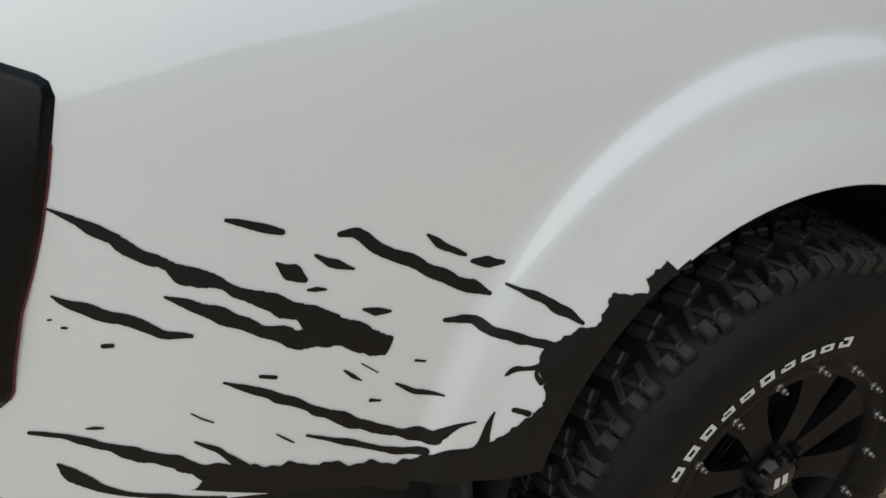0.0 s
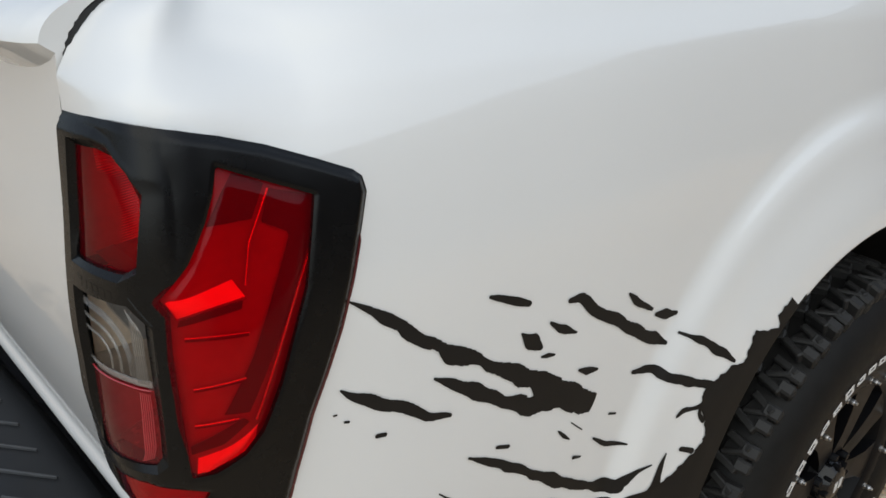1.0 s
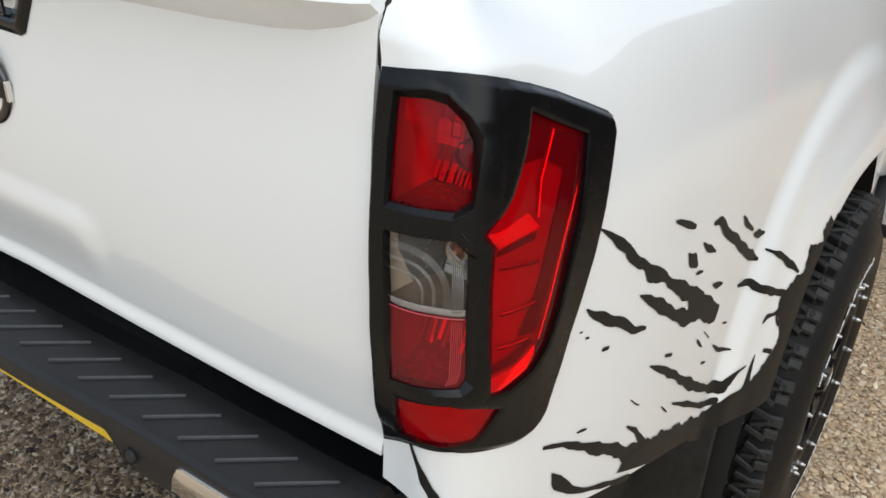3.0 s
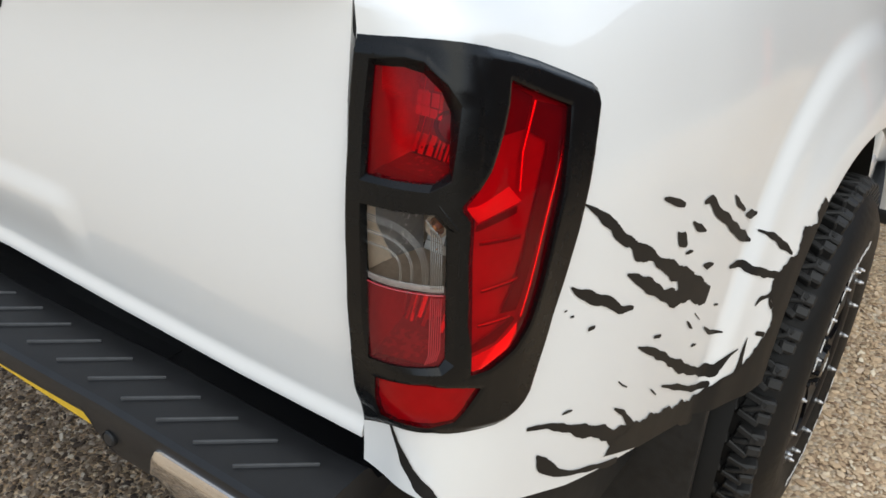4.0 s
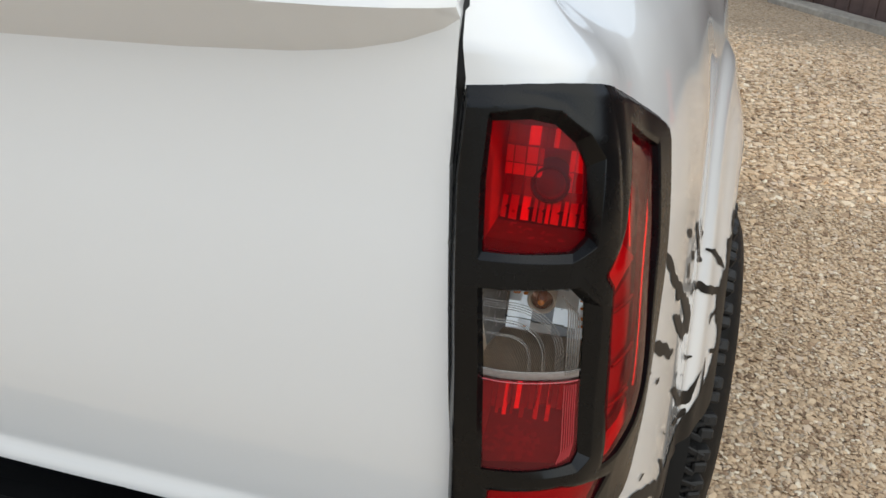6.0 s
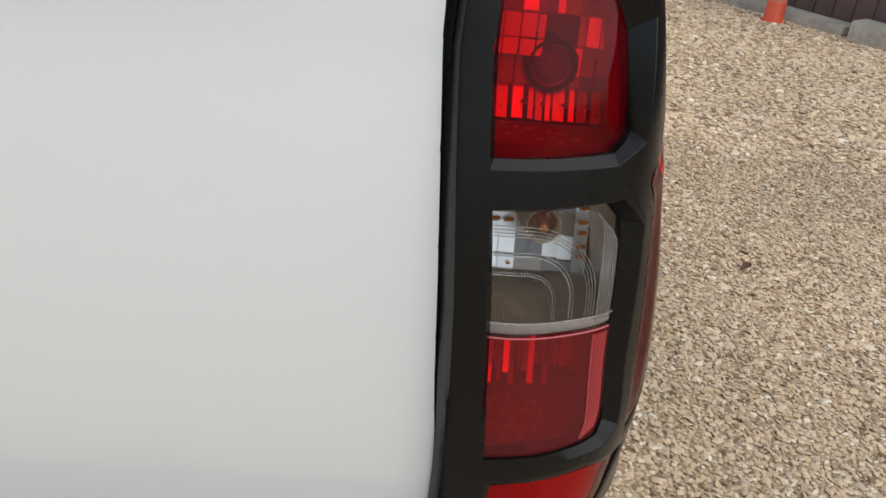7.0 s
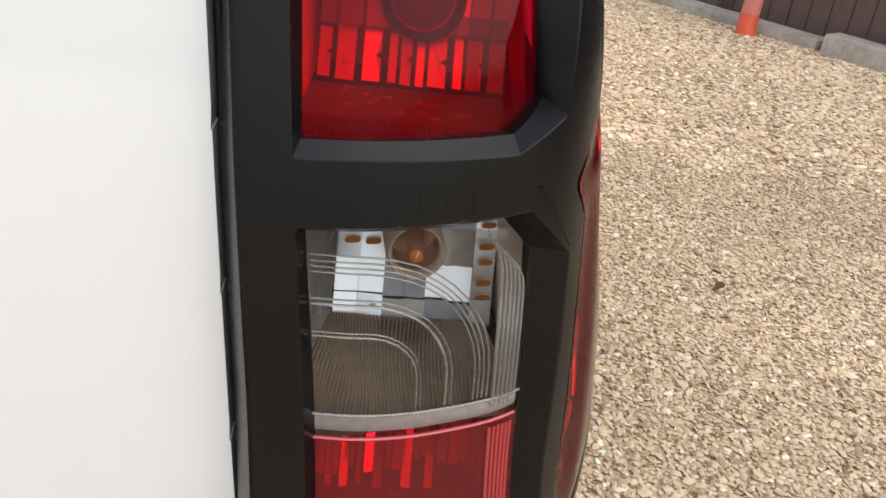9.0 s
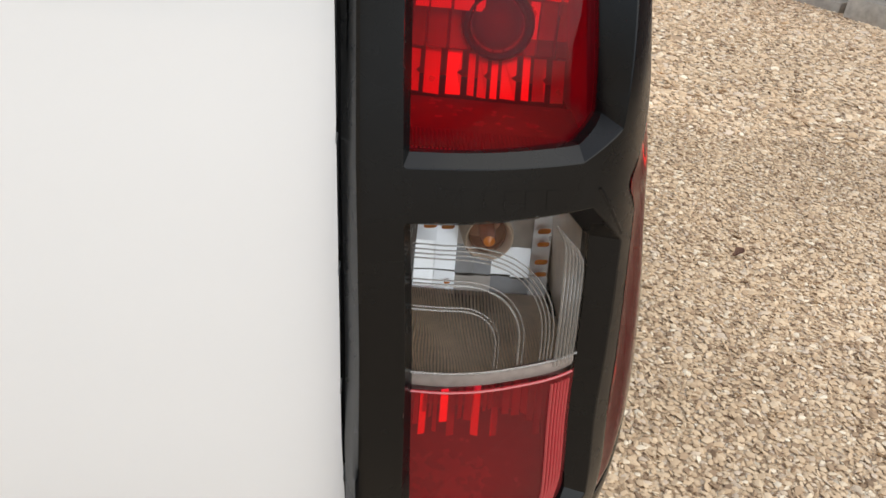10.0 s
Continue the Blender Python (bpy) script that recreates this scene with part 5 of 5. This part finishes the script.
streak([(0.473, 0.702, 3), (0.522, 0.683, 8), (0.575, 0.642, 14), (0.627, 0.609, 22)])
streak([(0.048, 0.853, 5), (0.062, 0.828, 10), (0.078, 0.802, 15), (0.094, 0.784, 17), (0.116, 0.757, 15)])



def arch_decal():
    """The solid black part that hugs the rear of the wheel arch, with a ragged outer edge."""
    deg = [115.2, 115.9, 119.8, 120.1, 121.0, 123.8, 124.4, 126.0, 129.4, 130.6, 132.0, 136.0, 138.6, 140.2, 142.4, 144.6, 146.9, 150.0, 152.4, 154.0, 157.5, 162.0, 168.0]
    rad = [0.492, 0.511, 0.514, 0.500, 0.500, 0.526, 0.538, 0.531, 0.524, 0.541, 0.547, 0.569, 0.564, 0.543, 0.530, 0.535, 0.548, 0.565, 0.590, 0.632, 0.680, 0.700, 0.700]
    a = np.radians(np.arange(115.2, 172, 0.35))
    r1 = np.interp(np.degrees(a), deg, rad) + 0.0015 * np.sin(a * 190) + 0.001 * np.sin(a * 333 + 1)
    cols = []
    for k in np.linspace(0, 1, 26):
        r = ARCH_R + 0.0005 + (r1 - ARCH_R - 0.0005) * k
        # back from scaled radius to plan length and height
        ca, sa = np.cos(a), np.sin(a)
        rr = r / np.hypot(ca * 1.08, sa * 0.95)
        y, z = WHEEL_Y + rr * ca, WHEEL_Z + rr * sa
        z = np.maximum(z, 0.60)
        s = np.interp(y, PLAN[:, 1], PLAN_S)
        s = s + (y - skin0(s, z)[:, 1])
        z = np.maximum(z, lower_edge(s) + 0.001)
        cols.append(skin(s, z, 0.0013))
    n = len(a)
    f = [(c * n + i, c * n + i + 1, (c + 1) * n + i + 1, (c + 1) * n + i) for c in range(25) for i in range(n - 1)]
    link_mesh("arch_patch", np.concatenate(cols), f, VINYL, DECALS)
    # the lower band along the panel's bottom edge
    s = np.arange(0.37, 0.80, 0.004)
    top = np.interp(s, [0.37, 0.42, 0.47, 0.52, 0.58, 0.64, 0.70, 0.80], [0.705, 0.716, 0.709, 0.690, 0.668, 0.648, 0.655, 0.66]) + 0.004 * np.sin(s * 130) + 0.002 * np.sin(s * 310)
    bot = np.maximum(lower_edge(s) + 0.0005, top * 0 + np.interp(s, [0.37, 0.40, 0.46, 0.52], [0.704, 0.690, 0.664, 0.60]))
    cols = [skin(s, bot + (top - bot) * k, 0.0016) for k in np.linspace(0, 1, 9)]
    p = np.concatenate(cols)
    n = len(s)
    rr = arch_radius(p[:, 1], p[:, 2])
    f = [(c * n + i, c * n + i + 1, (c + 1) * n + i + 1, (c + 1) * n + i) for c in range(8) for i in range(n - 1)]
    f = [q for q in f if all(rr[list(q)] > ARCH_R + 0.001)]
    link_mesh("lower_band", p, f, VINYL, DECALS)


arch_decal()


# ---- wheels ----
RT = 0.405
AXLE_Y, AXLE_Z = 1.116, 0.397


def wheel():
    w = new("wheel")
    w.parent = truck
    tagged(w, "mud-terrain tyre on a satin black spoked rim")
    I = Matrix.Identity(4)
    tyre = new("tyre")
    bm = bmesh.new()
    prof = [(0.222, 0.015), (0.232, 0.022), (0.250, 0.030), (0.285, 0.0345), (0.325, 0.034), (0.352, 0.028), (0.372, 0.016), (0.384, -0.002), (0.389, -0.03), (0.391, -0.10), (0.389, -0.17), (0.384, -0.198), (0.355, -0.228), (0.285, -0.234), (0.232, -0.222), (0.215, -0.20)]
    lathe(bm, prof, 120, I)
    rng = random.Random(2)
    n = 36
    def pull_in(mesh):
        for v in mesh.verts:
            r = math.hypot(v.co.y, v.co.z)
            if v.co.x > -0.1:
                v.co.x -= 0.016 * min(max((r - 0.32) / 0.06, 0), 1)
    pull_in(bm)
    ty = part("tyre", bm, SIDEWALL, w, "black mud-terrain tyre with deep lugs", angle=30)
    ty.location.x = -0.003
    bpy.data.objects.remove(tyre)

    # blocks of the inner rows, parted by a sipe, and the lugs of the far shoulder
    def block(x0, x1, y0, y1, skew):
        bm = bmesh.new()
        hx, m = (x1 - x0) / 2, Matrix.Translation(((x0 + x1) / 2, 0, 0)) @ Matrix.Rotation(skew, 4, "Z")
        box(bm, (-hx, y0, 0.375), (hx, -0.0018, RT - 0.0008), 0.003, 1, m)
        box(bm, (-hx, 0.0018, 0.375), (hx * 0.85, y1, RT), 0.003, 1, m)
        box(bm, (-hx * 0.8, y0 * 0.8, 0.375), (hx * 0.7, y1 * 0.8, RT - 0.006), 0.001, 1, m)
        pull_in(bm)
        return part("tread_block", bm, RUBBER, ty, angle=30)
    rows = ((-0.083, -0.040, -0.022, 0.026, 0.30), (-0.128, -0.088, -0.026, 0.022, -0.25), (-0.205, -0.136, -0.027, 0.027, 0.20))
    for kx, row in enumerate(rows):
        first = block(*row)
        for i in range(n):
            ob = first if i == 0 else new("tread_block", first.data)
            ob.parent = ty
            ob.matrix_basis = Matrix.Rotation((i + (0.0, 0.5, 0.25)[kx]) * 2 * math.pi / n + rng.uniform(-0.008, 0.008), 4, "X")

    # outer lugs: three fingers parted by slanting sipes, running over the shoulder, long and short by turns
    def lug(lng, lean, drop):
        bm = bmesh.new()
        m = Matrix.Translation((-0.011, 0, 0)) @ Matrix.Rotation(lean, 4, "Z")
        box(bm, (-0.020, -0.026, 0.376), (0.019, 0.026, RT - 0.0095), 0.003, 1, m)
        for y, half, turn, x0, top in ((-0.0195, 0.0062, -0.10, -0.021, 0.0), (0.0, 0.0046, 0.62 if drop else -0.62, -0.018, drop), (0.0195, 0.0062, -0.06, -0.022, 0.001)):
            k = m @ Matrix.Translation((0, y, 0)) @ Matrix.Rotation(turn, 4, "Z")
            box(bm, (x0, -half, 0.385), (0.021, half, RT - top), 0.0022, 1, k)
        m = Matrix.Translation((0.0135, 0, 0.394)) @ Matrix.Rotation(radians(22), 4, "Y")
        box(bm, (-0.018, -0.024, -lng), (0.0105, -0.003, 0.006), 0.004, 1, m)
        box(bm, (-0.018, 0.001, -lng * 0.75), (0.0128, 0.024, 0.006), 0.004, 1, m)
        pull_in(bm)
        ob = part("tread_lug", bm, RUBBER, ty, angle=30)
        return ob
    kinds = [lug(0.046, -0.30, 0.002), lug(0.031, -0.16, 0.0005)]
    for i in range(n):
        ob = kinds[i] if i < 2 else new("tread_lug", kinds[i % 2].data)
        ob.parent = ty
        ob.matrix_basis = Matrix.Rotation(2 * math.pi * i / n, 4, "X")
    # white maker's mark as plain blocks on the side wall
    for g0, cnt in ((69, 10), (240, 10)):
        for k in range(cnt):
            bm = bmesh.new()
            a0 = g0 + 8.0 * k
            hgt = 0.017 if k in (0, 4, 7, 8, 9) else 0.012
            for (da, db, r0, r1) in ((0.6, 2.0, 0.0, 1.0), (4.6, 6.0, 0.0, 1.0 if k % 3 else 0.6), (2.0, 4.6, 0.0, 0.25), (2.0, 4.6, 0.75, 1.0)):
                vs = []
                for a, r in ((a0 + da, r0), (a0 + db, r0), (a0 + db, r1), (a0 + da, r1)):
                    rr = 0.2650 + hgt * r
                    vs.append((0.0360, rr * math.cos(radians(a)), rr * math.sin(radians(a))))
                bm.faces.new([bm.verts.new(v) for v in vs])
            bmesh.ops.remove_doubles(bm, verts=bm.verts, dist=0.0001)
            r = bmesh.ops.extrude_face_region(bm, geom=bm.faces[:])
            bmesh.ops.translate(bm, verts=[g for g in r["geom"] if isinstance(g, bmesh.types.BMVert)], vec=(0.0009, 0, 0))
            part("raised_mark", bm, LETTER, ty, "raised white mark", smooth=False)
    # rim
    bm = bmesh.new()
    lathe(bm, [(0.224, 0.000), (0.234, 0.008), (0.236, 0.014), (0.233, 0.018), (0.224, 0.019), (0.205, 0.016), (0.196, 0.010), (0.192, -0.004), (0.186, -0.02), (0.180, -0.10), (0.190, -0.19), (0.215, -0.20)], 96, I)
    rim = part("rim", bm, RIM, w, "satin black rim with bolts round the lip")
    for i in range(8):
        bm = bmesh.new()
        # a broad flat spoke, waisted towards the hub
        vs = []
        for r, half, x in ((0.058, 0.022, 0.004), (0.100, 0.023, 0.008), (0.150, 0.028, 0.010), (0.197, 0.044, 0.010)):
            for dx, dh in ((0, -1), (0, 1), (-0.024, 0.9), (-0.024, -0.9)):
                vs.append(bm.verts.new((x + dx, dh * half, r)))
        for k in range(3):
            for j in range(4):
                bm.faces.new((vs[4 * k + j], vs[4 * k + (j + 1) % 4], vs[4 * k + 4 + (j + 1) % 4], vs[4 * k + 4 + j]))
        bm.faces.new(vs[:4]), bm.faces.new(vs[12:])
        bmesh.ops.bevel(bm, geom=[e for e in bm.edges if len(e.link_faces) == 2 and e.calc_face_angle(0) > 0.6], offset=0.003, segments=2, affect="EDGES", profile=0.5)
        bmesh.ops.transform(bm, matrix=Matrix.Rotation(2 * math.pi * (i + 0.5) / 8, 4, "X"), verts=bm.verts)
        part("spoke", bm, RIM, rim)
    for i in range(8):
        for dr in (0.0, 0.009):
            bm = bmesh.new()
            box(bm, (-0.030, -0.030 - dr, 0.098 + dr), (-0.024 - dr * 0.5, 0.030 + dr, 0.102 + dr), 0.001, 1, Matrix.Rotation(2 * math.pi * i / 8, 4, "X"))
            part("window_ridge", bm, RIM, rim)
    bm = bmesh.new()
    lathe(bm, [(0.0, -0.004), (0.062, -0.004), (0.070, -0.012), (0.070, -0.07)], 48, I)
    part("hub", bm, RIM, rim)
    bm = bmesh.new()
    lathe(bm, [(0.0, 0.026), (0.026, 0.026), (0.034, 0.023), (0.040, 0.014), (0.043, -0.006)], 40, I)
    cap = part("centre_cap", bm, GLOSSBLACK, rim, "black centre cap")
    for i in range(8):
        bm = bmesh.new()
        box(bm, (0.010, -0.004, 0.026), (0.025, 0.004, 0.044), 0.002, 1, Matrix.Rotation(2 * math.pi * i / 8, 4, "X"))
        part("cap_prong", bm, RIM, rim)
    bm = bmesh.new()
    box(bm, (0.0262, -0.014, -0.011), (0.0272, -0.003, 0.011), 0.0004, 1)
    box(bm, (0.0262, 0.003, -0.011), (0.0272, 0.014, 0.011), 0.0004, 1)
    part("cap_mark", bm, LETTER, rim, "pale mark on the centre cap")
    proto = None
    for i in range(16):
        a = 2 * math.pi * (i + 0.30) / 16
        m = Matrix.Rotation(a, 4, "X") @ Matrix.Translation((0.0165, 0, 0.2165)) @ Matrix.Rotation(radians(90), 4, "Y")
        if proto is None:
            bm = bmesh.new()
            cyl(bm, 0.0068, 0.0068, 0.004, Matrix.Translation((0, 0, 0.002)), 16)
            cyl(bm, 0.0052, 0.0052, 0.010, Matrix.Translation((0, 0, 0.009)), 6, 0.0006)
            cyl(bm, 0.0034, 0.0030, 0.006, Matrix.Translation((0, 0, 0.016)), 12)
            ob = part("bolt", bm, STEEL, rim, "bright steel bolt")
            proto = ob.data
        else:
            ob = new("bolt", proto)
            ob.parent = rim
        ob.matrix_basis = m
    for i in range(6):
        a = 2 * math.pi * i / 6
        bm = bmesh.new()
        cyl(bm, 0.010, 0.008, 0.03, Matrix.Rotation(a, 4, "X") @ Matrix.Translation((0.0, 0, 0.056)) @ Matrix.Rotation(radians(90), 4, "Y"), 6, 0.001)
        part("lug_nut", bm, RIM, rim)
    bm = bmesh.new()
    lathe(bm, [(0.0, -0.09), (0.150, -0.09), (0.150, -0.105), (0.0, -0.105)], 40, I)
    part("brake_drum", bm, DARK, w)
    w.matrix_basis = Matrix.Translation((1.028, AXLE_Y, AXLE_Z)) @ Matrix.Rotation(radians(4), 4, "X") @ Matrix.Scale(0.992, 4)
    return w


rear_wheel = wheel()
for x, y, flip in ((1.030, AXLE_Y + 3.15, 0), (-1.030, AXLE_Y, 180), (-1.030, AXLE_Y + 3.15, 180)):
    c = copy_thing(rear_wheel, Matrix.Translation((x, y, AXLE_Z)) @ Matrix.Rotation(radians(flip), 4, "Z") @ Matrix.Rotation(radians(20 + y * 10), 4, "X") @ Matrix.Scale(0.992, 4))


# ---- the rest of the truck: cab, bonnet, far side ----
def cab():
    def slab(name, outline, x0, x1, mat, label="", parent=truck, bev=0.015):
        """A side panel: an outline in (y, z) given a thickness along x."""
        bm = bmesh.new()
        a = [bm.verts.new((x0, y, z)) for y, z in outline]
        b = [bm.verts.new((x1, y, z)) for y, z in outline]
        bm.faces.new(a), bm.faces.new(b[::-1])
        for i in range(len(a)):
            j = (i + 1) % len(a)
            bm.faces.new((a[i], b[i], b[j], a[j]))
        bmesh.ops.bevel(bm, geom=bm.edges[:], offset=bev, segments=3, affect="EDGES", profile=0.5)
        return part(name, bm, mat, parent, label)
    for sx in (1, -1):
        d = slab("rear_door", [(1.74, 0.62), (2.02, 0.52), (2.62, 0.52), (2.62, 1.20), (2.60, 1.24), (1.76, 1.24), (1.74, 1.18)], sx * 0.90, sx * 0.968, PAINT, "white rear door")
        bm = bmesh.new()
        box(bm, (sx * 0.972 - 0.012, 1.80, 1.10), (sx * 0.972 + 0.028, 1.98, 1.13), 0.008, 3)
        part("door_handle", bm, PAINT, d)
        d = slab("front_door", [(2.64, 0.52), (3.50, 0.52), (3.54, 0.60), (3.54, 1.20), (3.50, 1.22), (2.64, 1.24)], sx * 0.90, sx * 0.968, PAINT, "white front door")
        bm = bmesh.new()
        box(bm, (sx * 0.972 - 0.012, 2.70, 1.10), (sx * 0.972 + 0.028, 2.88, 1.13), 0.008, 3)
        part("door_handle", bm, PAINT, d)
        f = slab("front_wing", [(3.56, 0.60), (3.72, 0.62), (3.80, 0.80), (4.0, 0.92), (4.26, 0.96), (4.52, 0.92), (4.72, 0.80), (4.78, 0.62), (4.95, 0.60), (5.0, 0.95), (4.9, 1.06), (3.62, 1.20), (3.56, 1.16)], sx * 0.86, sx * 0.968, PAINT, "white front wing")
        # flared arch over the front wheel, black with vinyl
        bm = bmesh.new()
        rings = []
        for r, x in ((0.515, 0.960), (0.505, 1.020), (0.490, 1.040), (0.470, 1.034), (0.465, 0.96)):
            rings.append([bm.verts.new((sx * x, WHEEL_Y + 3.15 + r * math.cos(a) / 1.05, WHEEL_Z + 0.02 + r * math.sin(a))) for a in np.radians(np.linspace(14, 166, 40))])
        for a, b in zip(rings, rings[1:]):
            for i in range(39):
                bm.faces.new((a[i], a[i + 1], b[i + 1], b[i]))
        part("front_arch", bm, VINYL, truck, "front arch flare wrapped in matt black vinyl")
        slab("rear_window", [(1.86, 1.26), (2.58, 1.26), (2.58, 1.66), (2.10, 1.66)], sx * 0.80, sx * 0.83, GLASS, "dark side window", bev=0.006)
        slab("front_window", [(2.66, 1.26), (3.48, 1.24), (2.98, 1.64), (2.66, 1.66)], sx * 0.80, sx * 0.83, GLASS, "dark side window", bev=0.006)
        # side step
        bm = bmesh.new()
        box(bm, (sx * 1.0 - 0.08, 1.75, 0.45), (sx * 1.0 + 0.08, 3.62, 0.51), 0.022, 3)
        st = part("side_step", bm, BUMPER, truck, "black side step below the doors")
        for yb in (2.0, 2.7, 3.4):
            bm = bmesh.new()
            box(bm, (sx * 0.75 - 0.15, yb - 0.03, 0.47), (sx * 0.75 + 0.18, yb + 0.03, 0.50), 0.005)
            part("bracket", bm, BUMPER, st)
        slab("sill", [(1.66, 0.50), (3.56, 0.50), (3.56, 0.60), (1.70, 0.62)], sx * 0.80, sx * 0.93, PAINT, bev=0.01)
    bm = bmesh.new()
    box(bm, (-0.80, 1.66, 0.50), (0.80, 3.70, 1.25), 0.03)
    part("cab_body", bm, DARK, truck)
    # cab upper, leaning in
    bm = bmesh.new()
    lo = [bm.verts.new(v) for v in ((-0.86, 1.70, 1.24), (0.86, 1.70, 1.24), (0.86, 3.62, 1.20), (-0.86, 3.62, 1.20))]
    hi = [bm.verts.new(v) for v in ((-0.66, 1.92, 1.78), (0.66, 1.92, 1.78), (0.66, 2.90, 1.80), (-0.66, 2.90, 1.80))]
    bm.faces.new(lo[::-1]), bm.faces.new(hi)
    for i in range(4):
        bm.faces.new((lo[i], lo[(i + 1) % 4], hi[(i + 1) % 4], hi[i]))
    bmesh.ops.bevel(bm, geom=bm.edges[:], offset=0.06, segments=4, affect="EDGES", profile=0.5)
    part("cab_roof", bm, PAINT, truck, "white cab roof and pillars")
    bm = bmesh.new()
    vs = [bm.verts.new(v) for v in ((-0.62, 1.735, 1.34), (0.62, 1.735, 1.34), (0.56, 1.885, 1.70), (-0.56, 1.885, 1.70))]
    bm.faces.new(vs)
    bmesh.ops.solidify(bm, geom=bm.faces[:], thickness=0.012)
    part("rear_screen", bm, GLASS, truck, "dark rear window")
    bm = bmesh.new()
    box(bm, (-0.84, 3.60, 0.70), (0.84, 4.98, 1.15), 0.08, 4)
    part("bonnet", bm, PAINT, truck, "white bonnet")
    bm = bmesh.new()
    box(bm, (-0.90, 4.86, 0.45), (0.90, 5.10, 0.75), 0.06, 3)
    part("front_bumper", bm, PAINT, truck)
    # far quarter
    bm = bmesh.new()
    box(bm, (-0.925, 0.02, 0.62), (-0.66, 0.62, 1.379), 0.05, 4)
    box(bm, (-0.925, 0.60, 0.90), (-0.66, 1.66, 1.379), 0.05, 4)
    part("far_bed_side", bm, PAINT, truck)
    # front lower part of this bed side, before the cab
    bm = bmesh.new()
    box(bm, (0.74, 1.595, 0.56), (0.975, 1.715, 0.66), 0.02)
    part("bed_corner", bm, PAINT, truck)


cab()
